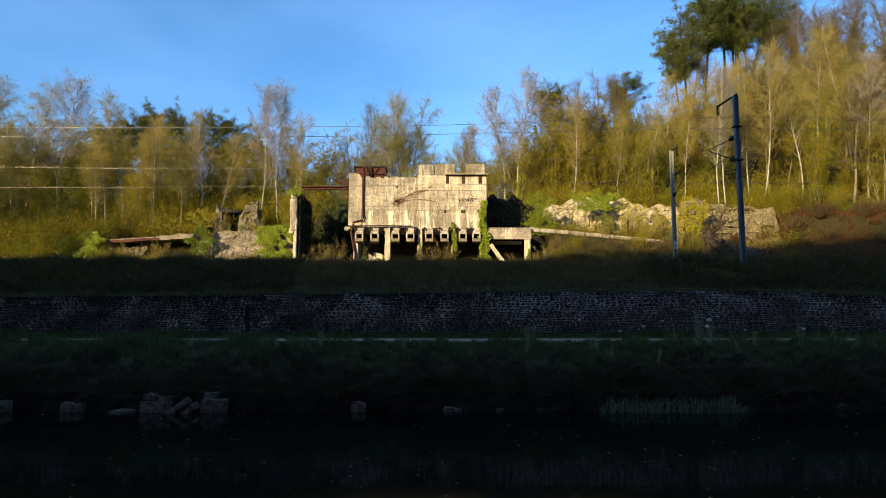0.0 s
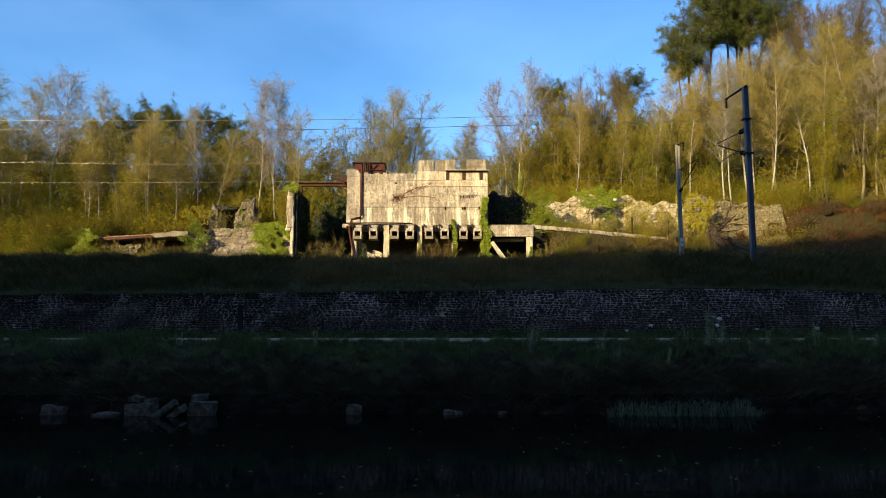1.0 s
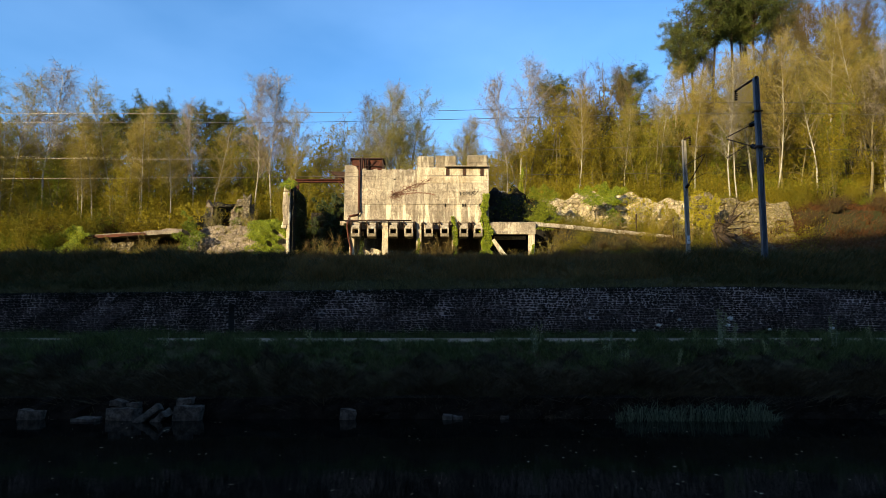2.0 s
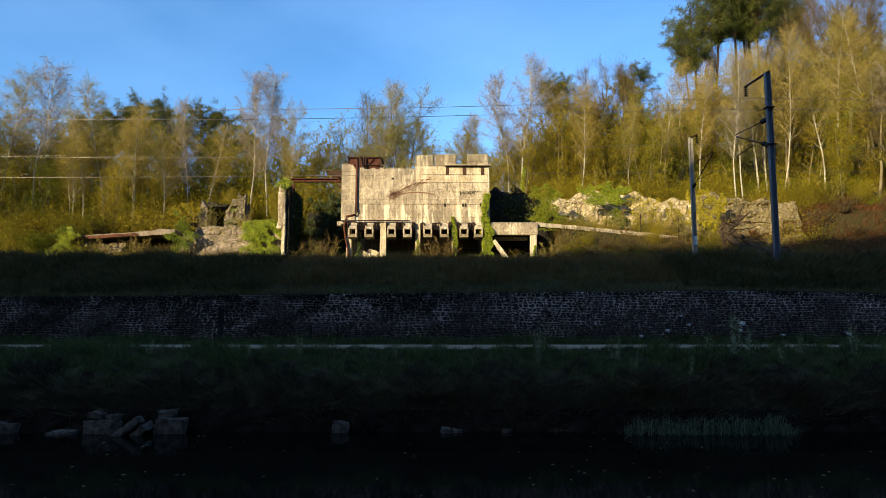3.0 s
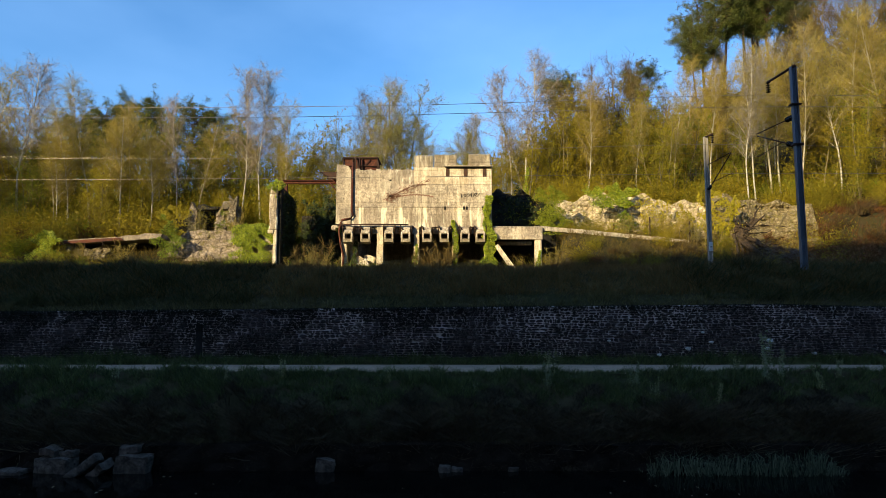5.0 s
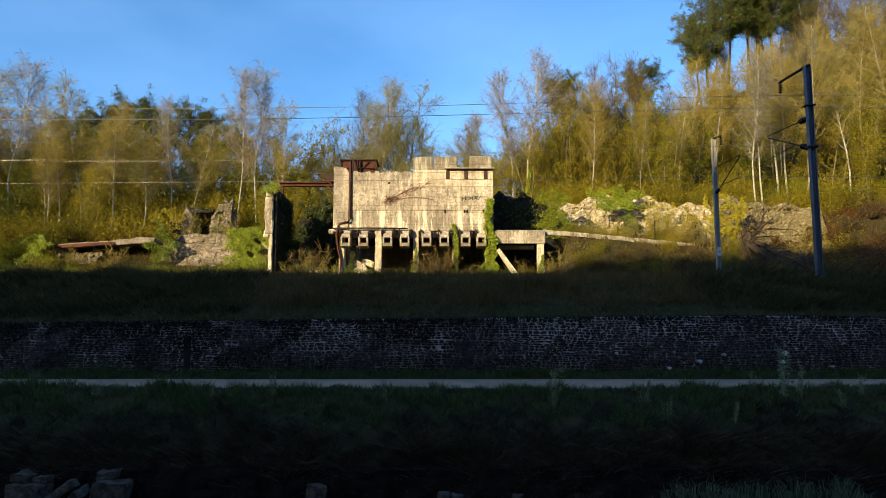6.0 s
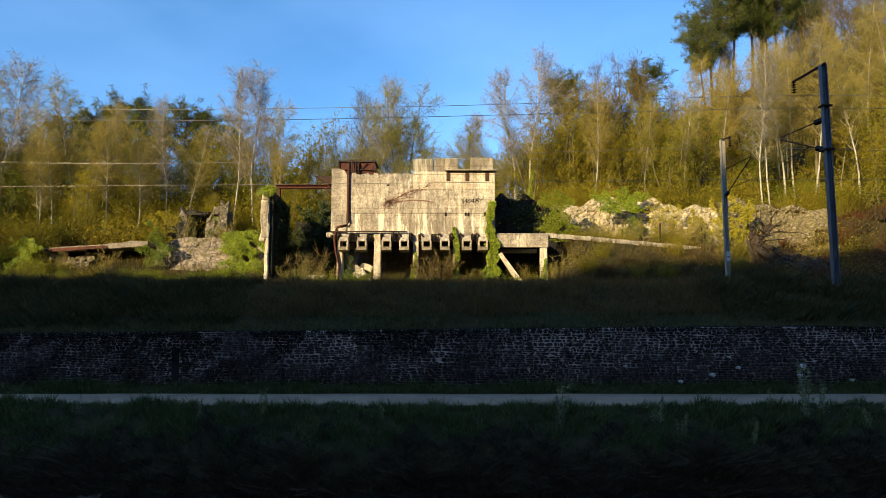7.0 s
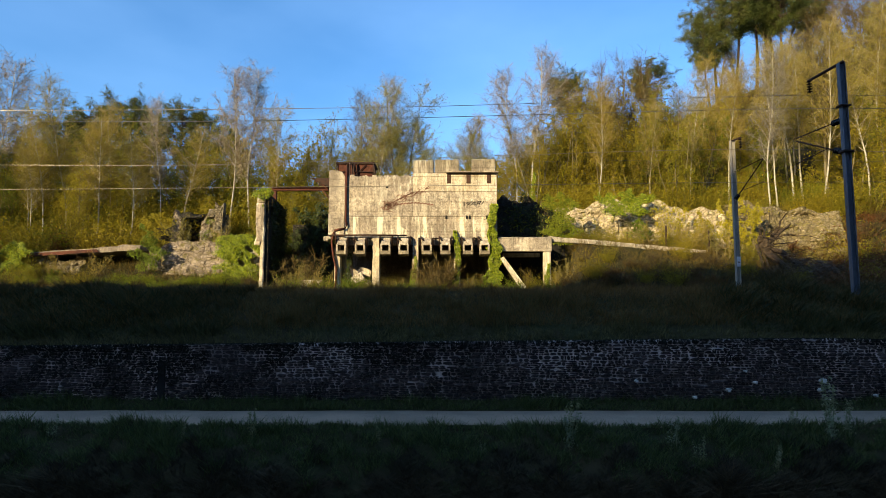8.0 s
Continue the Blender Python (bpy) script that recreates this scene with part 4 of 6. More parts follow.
# rusty steel bin on the bunker's roof
def build_roof_bin():
    t = thing("roof_bin", (-5.4, 47.0, 13.15), "rust-red steel bin with angle-iron bracing on the bunker roof", "steel bin")
    part("body", box(-6.55, -4.3, 46.2, 47.9, 13.15, 14.42, 0.02), M["rust"], t)
    part("rim", box(-6.66, -4.2, 46.08, 48.0, 14.42, 14.52, 0.01), M["rust_dark"], t)
    for x in (-6.6, -5.95, -5.62, -5.28, -4.28):
        part("stiffener", box(x - 0.035, x + 0.035, 46.1, 46.195, 13.15, 14.41, 0.008), M["rust_dark"], t)
    part("brace", joined(tube([(-5.55, 46.12, 13.5), (-4.75, 46.12, 14.35)], 0.035, 5), tube([(-5.6, 46.12, 13.95), (-4.3, 46.12, 13.85)], 0.03, 5), tube([(-6.5, 46.12, 13.9), (-5.95, 46.12, 13.9)], 0.03, 5)), M["rust_dark"], t)
    part("chute_leg", joined(tube([(-4.25, 46.1, 14.3), (-4.0, 46.1, 13.15)], 0.05, 5), tube([(-5.75, 45.9, 14.5), (-5.7, 45.7, 13.3)], 0.06, 6), tube([(-5.45, 45.9, 14.4), (-5.5, 45.7, 13.2)], 0.04, 6)), M["rust_dark"], t)


build_roof_bin()

# concrete block and plinth left of the wing wall
t = thing("concrete_abutment", (-15.3, 46.2, 6.9), "rounded weathered concrete abutment with a stepped plinth", "abutment")
part("block", lumpy(-18.2, -13.62, 6.7, 9.5, lambda x: 45.62, 0.16, 0.06, 21, 1.6, lambda x: 9.45 + 0.05 * math.sin(x * 5) - 0.55 * max(0, -16.75 - x)), M["abutment"], t)
part("plinth", lumpy(-17.0, -13.4, 6.4, 8.0, lambda x: 45.1, 0.16, 0.12, 23, 0.35, lambda x: 7.9 + 0.12 * math.sin(x * 3.1) - 0.5 * max(0, -16.2 - x)), M["abutment"], t)
part("plinth_block", box(-14.6, -14.3, 44.85, 44.995, 6.6, 7.35, 0.05, rough=0.03), M["concrete_pale"], t)
t = thing("ivy_wall_core", (-12.1, 46.0, 6.9), "low concrete wall smothered in bright ivy", "wall")
part("core", box(-13.6, -10.66, 45.35, 46.6, 6.6, 9.55, 0.08, rough=0.05), M["concrete_grey"], t)

# low slab with a rusted edge and rubble under it
t = thing("loading_slab", (-22.0, 46.2, 7.4), "long low concrete slab with a rusted edge, propped on rubble", "slab")
part("slab", worn(prism([(-25.6, 8.42), (-18.6, 8.84), (-18.5, 9.14), (-19.6, 9.16), (-21.3, 8.97), (-25.6, 8.70)], "y", 45.5, 48.4), 0.07, 0.4, 2.0), M["concrete_rough"], t)
part("rusted_edge", worn(prism([(-25.6, 8.40), (-21.0, 8.72), (-21.2, 8.88), (-25.6, 8.60)], "y", 45.36, 45.44), 0.035, 0.3, 7.0), M["rust"], t, "rusted steel edge strip")
for k, (x, drop) in enumerate(((-25.2, 0.7), (-24.3, 0.5), (-23.6, 0.8), (-22.4, 0.45), (-21.6, 0.6))):
    part("bent_bar", tube([(x, 45.40, 8.5 + 0.06 * (x + 25.6)), (x + 0.1, 45.36, 8.3), (x - 0.08, 45.4, 8.5 - drop)], 0.022, 5), M["rust_dark"], t, "bent rusty bar")
part("footing", lumpy(-25.4, -22.2, 6.5, 8.3, lambda x: 45.6, 0.16, 0.34, 8, 0.8, lambda x: 8.3 + 0.15 * math.sin(3 * x)), M["masonry"], t)
# black block added to imitate the shade under the slab
part("footing", box(-21.5, -19.0, 46.9, 48.0, 6.5, 8.6, 0.05), M["void_shade"], t)

# broken pillars of a ruin up the slope
t = thing("ruined_shed", (-16.8, 50.3, 9.3), "roofless ruin of broken concrete pillars and a dark doorway", "ruin")
part("pillar", lumpy(-18.8, -18.2, 9.2, 12.0, lambda x: 50.1, 0.15, 0.18, 3, 0.5, lambda x: 11.9 + 0.3 * math.sin(x * 9)), M["abutment"], t)
part("broken_lintel", lumpy(-18.2, -16.75, 11.55, 12.1, lambda x: 50.15, 0.15, 0.16, 9, 0.4, lambda x: 12.05 - 0.22 * (x + 18.2) + 0.1 * math.sin(x * 7)), M["dark_rubble"], t)
part("pillar", lumpy(-16.75, -16.2, 9.2, 11.9, lambda x: 50.0, 0.15, 0.2, 4, 0.5, lambda x: 11.6 + 0.3 * math.sin(x * 8)), M["abutment"], t)
part("pillar", lumpy(-15.85, -15.3, 9.2, 12.6, lambda x: 50.0, 0.12, 0.14, 6, 0.4, lambda x: 12.5 + 0.2 * math.sin(x * 9)), M["masonry"], t)
part("broken_lintel", lumpy(-16.3, -15.85, 11.6, 12.2, lambda x: 50.2, 0.12, 0.12, 19, 0.3), M["masonry"], t)
part("infill", lumpy(-16.2, -15.1, 9.2, 11.5, lambda x: 50.2, 0.16, 0.22, 5, 0.4, lambda x: 11.9 + 0.3 * math.sin(x * 5)), M["masonry"], t)
# black panel imitates the darkness inside the doorway
part("doorway_back", box(-18.3, -16.6, 51.4, 51.6, 9.2, 12.0, 0.02), M["void_shade"], t)
part("side_wall", lumpy(-20.9, -18.8, 9.2, 11.4, lambda x: 50.3, 0.18, 0.25, 15, 0.5, lambda x: 11.2 + 0.4 * (x + 18.8) + 0.25 * math.sin(x * 4)), M["dark_rubble"], t)

# a broken concrete block at the mouth of the gap
t = thing("concrete_block", (-7.9, 44.9, 6.0), "broken pale concrete block among shrubs", "concrete block")
part("block", worn(box(-8.5, -7.15, 44.6, 45.3, 5.95, 6.95, 0.03), 0.05, 0.3, 4.0), M["concrete_mid"], t)

# rubble heaped in the first bay under the bunker
t = thing("rubble_heap", (-5.1, 46.2, 6.0), "heap of pale broken concrete under the bunker", "rubble")
for k, (x, y, z, s, a) in enumerate(((-5.5, 45.8, 6.2, 0.7, 20), (-4.9, 45.9, 6.5, 0.8, -30), (-4.6, 46.3, 6.9, 0.6, 35), (-5.3, 46.5, 6.9, 0.7, 10), (-4.5, 45.7, 6.1, 0.5, 50), (-5.2, 45.6, 7.0, 0.75, -24), (-4.7, 46.0, 7.5, 0.6, 15), (-5.5, 46.2, 7.5, 0.65, 38))):
    bm = box(x - s * 0.7, x + s * 0.7, y - s * 0.4, y + s * 0.4, z - s * 0.35, z + s * 0.35, 0.05, rough=0.08, seed=k)
    bmesh.ops.rotate(bm, verts=bm.verts, cent=(x, y, z), matrix=Matrix.Rotation(radians(a), 3, "Y"))
    part("chunk", bm, M["concrete_mid"], t)

# sloping kerb wall and the quarried rock face on the right
t = thing("sloping_kerb", (12.4, 48.0, 8.6), "long pale concrete kerb running down the slope", "kerb")
kerb_bm = worn(prism([(0, 9.42), (0, 9.74), (4.6, 9.58), (12.2, 9.22), (12.2, 8.95), (4.6, 9.30)], "y", 0, 0.35), 0.05, 0.3, 3.0)
bmesh.ops.transform(kerb_bm, verts=kerb_bm.verts, matrix=pose(6.85, 46.0, 0, 0, 0, 18.5))
part("kerb", kerb_bm, M["concrete_pale"], t)
structure("rock_face", lumpy(8.4, 21.0, 8.6, 12.8, lambda x: 51.4 + 0.01 * (x - 8), 0.11, 0.13, 11, 2.5, lambda x: 12.6 + 0.35 * math.sin(x * 0.42 + 2.2) + 0.2 * math.sin(x * 1.7) + 0.12 * math.sin(x * 4.1) - 0.5 * max(0, x - 26)), M["rock"], "pale quarried rock face hung with ivy", "rock face")


def build_mound():
    """A broken bank of earth and stones, cut into the slope."""
    top = lambda x: 12.75 + 0.25 * math.sin(x * 0.9 + 1) + 0.16 * math.sin(x * 2.9) - 0.28 * max(0, x - 25.6)
    v, f = lumpy(20.8, 28.6, 8.4, 12.8, lambda x: 50.7 + 0.3 * math.sin(x * 0.8), 0.16, 0.34, 31, 3.0, top)
    v = [(x, y + 0.42 * max(0.0, z - 9.0) * 0.8, z) for x, y, z in v]
    structure("earth_bank", (v, f), M["earth"], "broken bank of earth and stones cut into the slope", "earth bank")


build_mound()


# ---- trees ----
def bent(rng, p, d, length, steps, wander, up=0.0):
    """A wandering line from p along d."""
    pts = [np.array(p, float)]
    d = np.array(d, float) / np.linalg.norm(d)
    for _ in range(steps):
        d = d + rng.normal(0, wander, 3) + np.array([0, 0, up])
        d /= np.linalg.norm(d)
        pts.append(pts[-1] + d * length / steps)
    return pts


def along(pts, u):
    k = min(int(u * (len(pts) - 1)), len(pts) - 2)
    f = u * (len(pts) - 1) - k
    return pts[k] * (1 - f) + pts[k + 1] * f


def tree_geo(seed, height, stems=1, lean=0.06, r=0.11, first=0.3, limbs=26, reach=2.6, rise=0.7, droop=0.0, twigs=60, twig_len=0.7, leaf_n=2500, leaf_size=0.07, crown_round=0.7, wander=0.10):
    """Trunk and limbs, twigs, and leaves of a broadleaf tree that stands at the origin."""
    rng = np.random.default_rng(seed)
    wood, tips, dirs = [], [], []
    for s in range(stems):
        a = rng.uniform(0, 6.28)
        tilt = lean if stems == 1 else rng.uniform(0.1, 0.34)
        h = height * (1.0 if s == 0 else rng.uniform(0.6, 0.95))
        rr = r * (1.0 if s == 0 else rng.uniform(0.6, 0.9))
        trunk = bent(rng, (0.25 * math.cos(a) * (stems > 1), 0.25 * math.sin(a) * (stems > 1), -0.3), (tilt * math.cos(a), tilt * math.sin(a), 1), h, 9, wander * 0.55, 0.05)
        wood.append(tube(trunk, [rr * (1 - 0.93 * (i / 9) ** 0.9) + 0.006 for i in range(10)], 7))
        for k in range(max(4, limbs // stems)):
            u = first + (0.985 - first) * ((k + rng.uniform(0, 1)) / max(4, limbs // stems))
            p = along(trunk, u)
            b = rng.uniform(0, 6.28)
            shape = math.sin(math.pi * min(1, max(0.0, (u - first) / (1 - first)) ** crown_round * 0.86 + 0.12))
            ln = reach * (0.25 + 0.85 * shape) * rng.uniform(0.65, 1.15)
            limb = bent(rng, p, (math.cos(b), math.sin(b), rise + rng.uniform(-0.25, 0.4)), ln, 4, 0.16, 0.04 - droop * 0.1)
            r0 = max(0.012, rr * 0.42 * (1 - u * 0.7))
            wood.append(tube(limb, [r0, r0 * 0.7, r0 * 0.5, r0 * 0.32, 0.004], 3, caps=False))
            n = max(3, int(twigs * ln / reach))
            us = rng.uniform(0.15, 1.0, n)
            for uu in us:
                q = along(limb, uu)
                d = (limb[-1] - limb[0]) / ln + rng.normal(0, 0.75, 3) + np.array([0, 0, 0.25 - droop])
                tips.append(q)
                dirs.append(d / (np.linalg.norm(d) + 1e-6) * twig_len * rng.uniform(0.4, 1.2))
    tips, dirs = np.array(tips), np.array(dirs)
    tw = spikes(rng, tips, tips + dirs, 0.012)
    fork = tips + dirs * rng.uniform(0.3, 0.8, (len(tips), 1))
    fd = dirs * 0.6 + rng.normal(0, 0.28, dirs.shape) * twig_len
    fd[:, 2] -= droop * 0.25 * twig_len
    tw = stack(tw, spikes(rng, fork, fork + fd, 0.009))
    pick = rng.integers(0, len(tips), leaf_n)
    base = np.where(rng.random((leaf_n, 1)) < 0.5, tips[pick] + dirs[pick] * rng.uniform(0.3, 1.05, (leaf_n, 1)), fork[pick] + fd[pick] * rng.uniform(0.2, 1.05, (leaf_n, 1)))
    lv = leaves(rng, base, leaf_size, 0.06, slim=0.5)
    return joined(*wood), tw, lv


def pine_geo(seed, height, crown=0.35, reach=2.6, r=0.18, clumps=60):
    rng = np.random.default_rng(seed)
    trunk = bent(rng, (0, 0, -0.3), (0.05, 0.02, 1), height, 8, 0.035, 0.03)
    wood = [tube(trunk, [r * (1 - 0.75 * i / 8) for i in range(9)], 7)]
    bases, tips, tw_b, tw_t = [], [], [], []
    for k in range(clumps):
        u = 1 - crown * rng.random() ** 0.8
        p = along(trunk, min(u, 0.995))
        a = rng.uniform(0, 6.28)
        shape = math.sin(math.pi * min(1.0, (1 - u) / crown * 0.75 + 0.22))
        ln = reach * (0.35 + 0.75 * shape) * rng.uniform(0.55, 1.1)
        limb = bent(rng, p, (math.cos(a), math.sin(a), rng.uniform(-0.05, 0.55)), ln, 3, 0.12, 0.10)
        wood.append(tube(limb, [0.05, 0.035, 0.022, 0.01], 4, caps=False))
        for uu in (1.0, 0.86, 0.7, 0.5):
            c = along(limb, uu) + rng.normal(0, 0.14, 3)
            n = 46
            d = rng.normal(size=(n, 3)) * np.array([1, 1, 0.7]) + np.array([0, 0, 0.3])
            d /= np.linalg.norm(d, axis=1, keepdims=True)
            s = rng.uniform(0.2, 0.4)
            bases.append(c + d * s * 0.15 + rng.normal(0, 0.17, (n, 3)))
            tips.append(bases[-1] + d * s * rng.uniform(0.6, 1.2, (n, 1)))
    nd = spikes(rng, np.concatenate(bases), np.concatenate(tips), 0.026)
    return joined(*wood), None, nd


def bush_geo(seed, size, leaf_n=1500, leaf_size=0.07, stalks=60, flat=0.7):
    """A clump of stalks with leaves, uneven in outline."""
    rng = np.random.default_rng(seed)
    a = rng.uniform(0, 6.28, stalks)
    d = np.stack([np.cos(a) * rng.uniform(0.1, 1.0, stalks), np.sin(a) * rng.uniform(0.1, 1.0, stalks), rng.uniform(0.5, 1.4, stalks) * flat * 1.3], 1) * size * rng.uniform(0.5, 1.0, (stalks, 1))
    base = np.stack([np.cos(a), np.sin(a), 0 * a - 0.4], 1) * rng.uniform(0, 0.3, (stalks, 1)) * size
    base[:, 2] = -0.1
    st = spikes(rng, base, base + d, 0.014)
    pick = rng.integers(0, stalks, leaf_n)
    places = base[pick] + d[pick] * rng.uniform(0.1, 1.02, (leaf_n, 1)) ** 0.8 + rng.normal(0, 0.13 * size, (leaf_n, 3)) * np.array([1, 1, 0.7])
    places[:, 2] = np.maximum(places[:, 2], 0.02)
    return st, leaves(rng, places, leaf_size, slim=0.55)


def plant(name, geo, mats, label, category, group):
    """A plant built once, out of the way of its copies; the first use takes it itself."""
    ob = new(name)
    tagged(ob, label, category, group)
    ORIGIN[ob.name] = Vector((0, 0, 0))
    for pn, g, m in zip(("trunk", "branchwork", "crown"), geo, mats):
        if g is not None:
            part(pn, g, m, ob)
    return ob


USED = {}


def put(ob, x, y, scale=1.0, turn=0.0, z=None, wide=1.0):
    zz = float(ground_z(x, y)) if z is None else z
    m = pose(x, y, zz - 0.05, 0, 0, turn)
    if ob.name not in USED:
        USED[ob.name] = True
        ob.scale = (scale * wide, scale * wide, scale)
        ob.location, ob.rotation_euler = (x, y, zz - 0.05), (0, 0, radians(turn))
        return ob
    keep = ob.scale.copy()
    ob.scale = (scale * wide, scale * wide, scale)
    c = copy_thing(ob, m)
    ob.scale = keep
    return c


BIRCH = [plant("birch_tree", tree_geo(100 + k, 14.0, lean=0.03 + 0.03 * k, r=0.095, first=0.34, limbs=54, reach=3.0, rise=1.15, droop=0.55, twigs=(62, 54, 54, 54)[k], twig_len=0.85, leaf_n=(600, 4600, 4000, 4300)[k], leaf_size=0.062), (M["birch"], M[("twig_pink", "twig_gold", "twig_gold", "twig_gold")[k]], M["leaf_yellow"]),
               ("slender white-barked birch with fine pinkish twigs" if k == 0 else "slender white-barked birch with golden budding twigs"), "birch tree", "birches on the slopes") for k in range(4)]
SALLOW = [plant("sallow_tree", tree_geo(200 + k, 10.5 - 0.5 * k % 2, stems=(4, 3, 5, 2, 3)[k], r=0.075, first=0.12, limbs=52, reach=(1.75, 2.5, 1.8, 2.7, 2.2)[k], rise=(1.4, 0.6, 1.2, 0.5, 0.8)[k], twigs=20, twig_len=0.75, leaf_n=5200, leaf_size=0.092, wander=0.10 + 0.03 * k),
                (M["bark_pale"], M["twig_olive"], M[("leaf_olive", "leaf_olive", "leaf_yellow", "leaf_olive", "leaf_green")[k]]),
                "many-stemmed young tree in olive spring leaf", "young tree", "young trees on the slopes") for k in range(5)]
AIRY = [plant("alder_tree", tree_geo(350 + k, 10.0, stems=3, r=0.08, first=0.22, limbs=66, reach=2.9, rise=0.6, twigs=34, twig_len=0.8, leaf_n=11000, leaf_size=0.062, crown_round=0.8), (M["bark_pale"], M["twig_gold"], M["leaf_pale"]),
              "airy tree with pale budding leaves behind the bunker", "tree", "budding trees behind the bunker") for k in range(2)]
YELLOW = [plant("willow_tree", tree_geo(300 + k, 9.0, stems=3, r=0.08, first=0.12, limbs=48, reach=1.9, rise=1.2, twigs=24, twig_len=0.75, leaf_n=6000, leaf_size=0.08), (M["bark_pale"], M["twig_olive"], M["leaf_yellow"]),
                "willow in fresh yellow-green leaf", "willow tree", "willows on the slopes") for k in range(2)]
FAR = [plant("hillside_tree", tree_geo(250 + k, 11.0, stems=2, r=0.10, first=0.2, limbs=36, reach=2.2, rise=1.3, twigs=16, twig_len=0.9, leaf_n=3000, leaf_size=0.115), (M["bark_pale"], M["twig_olive"], M["leaf_olive"]),
             "olive-leaved young tree high on the slope", "young tree", "trees high on the slopes") for k in range(4)]
BARE = [plant("bare_tree", tree_geo(400 + k, 13.0, stems=1 + k % 2, r=0.14, first=0.25, limbs=50, reach=2.9, rise=1.2, twigs=44, twig_len=0.95, leaf_n=2200, leaf_size=0.075), (M["bark_pale"], M["twig_brown"], M["leaf_brown"]),
              "bare brown broadleaf tree, just coming into bud", "tree", "bare trees on the hillside") for k in range(3)]
PINE = [plant("pine_tree", pine_geo(500 + k, 15.0, (0.36, 0.40, 0.46, 0.24)[k], (3.3, 3.2, 3.2, 2.4)[k], 0.2, (90, 90, 95, 50)[k]), (M["bark_pine"], None, M["pine"]),
              "tall pine with a dark crown on a bare trunk", "pine tree", "pines on the hillside") for k in range(4)]
BUSH = [plant("bramble_bush", (None, *bush_geo(600 + k, 1.5, 1800, 0.09)), (None, M["twig_brown"], M["leaf_green"]), "tangled green bramble bush by the ruins", "bush", "bushes along the ruins") for k in range(2)]
DRYB = [plant("dry_bush", (None, *bush_geo(620 + k, 1.5, 500, 0.07, 260)), (None, M["straw"], M["dry"]), "dry brown bramble and bracken clump", "bush", "dry clumps along the ruins") for k in range(2)]
RUSS = [plant("russet_bush", (None, *bush_geo(640, 1.6, 1300, 0.08, 170)), (None, M["twig_brown"], M["russet"]), "russet bracken and bramble thicket", "bush", "russet thickets on the slope")]
OLIV = [plant("sallow_bush", (None, *bush_geo(660 + k, 2.4, 2100, 0.10, 150, 0.9)), (None, M["twig_olive"], M["leaf_olive"]), "olive-leaved sallow bush on the slope", "bush", "sallow bushes on the slopes") for k in range(2)]


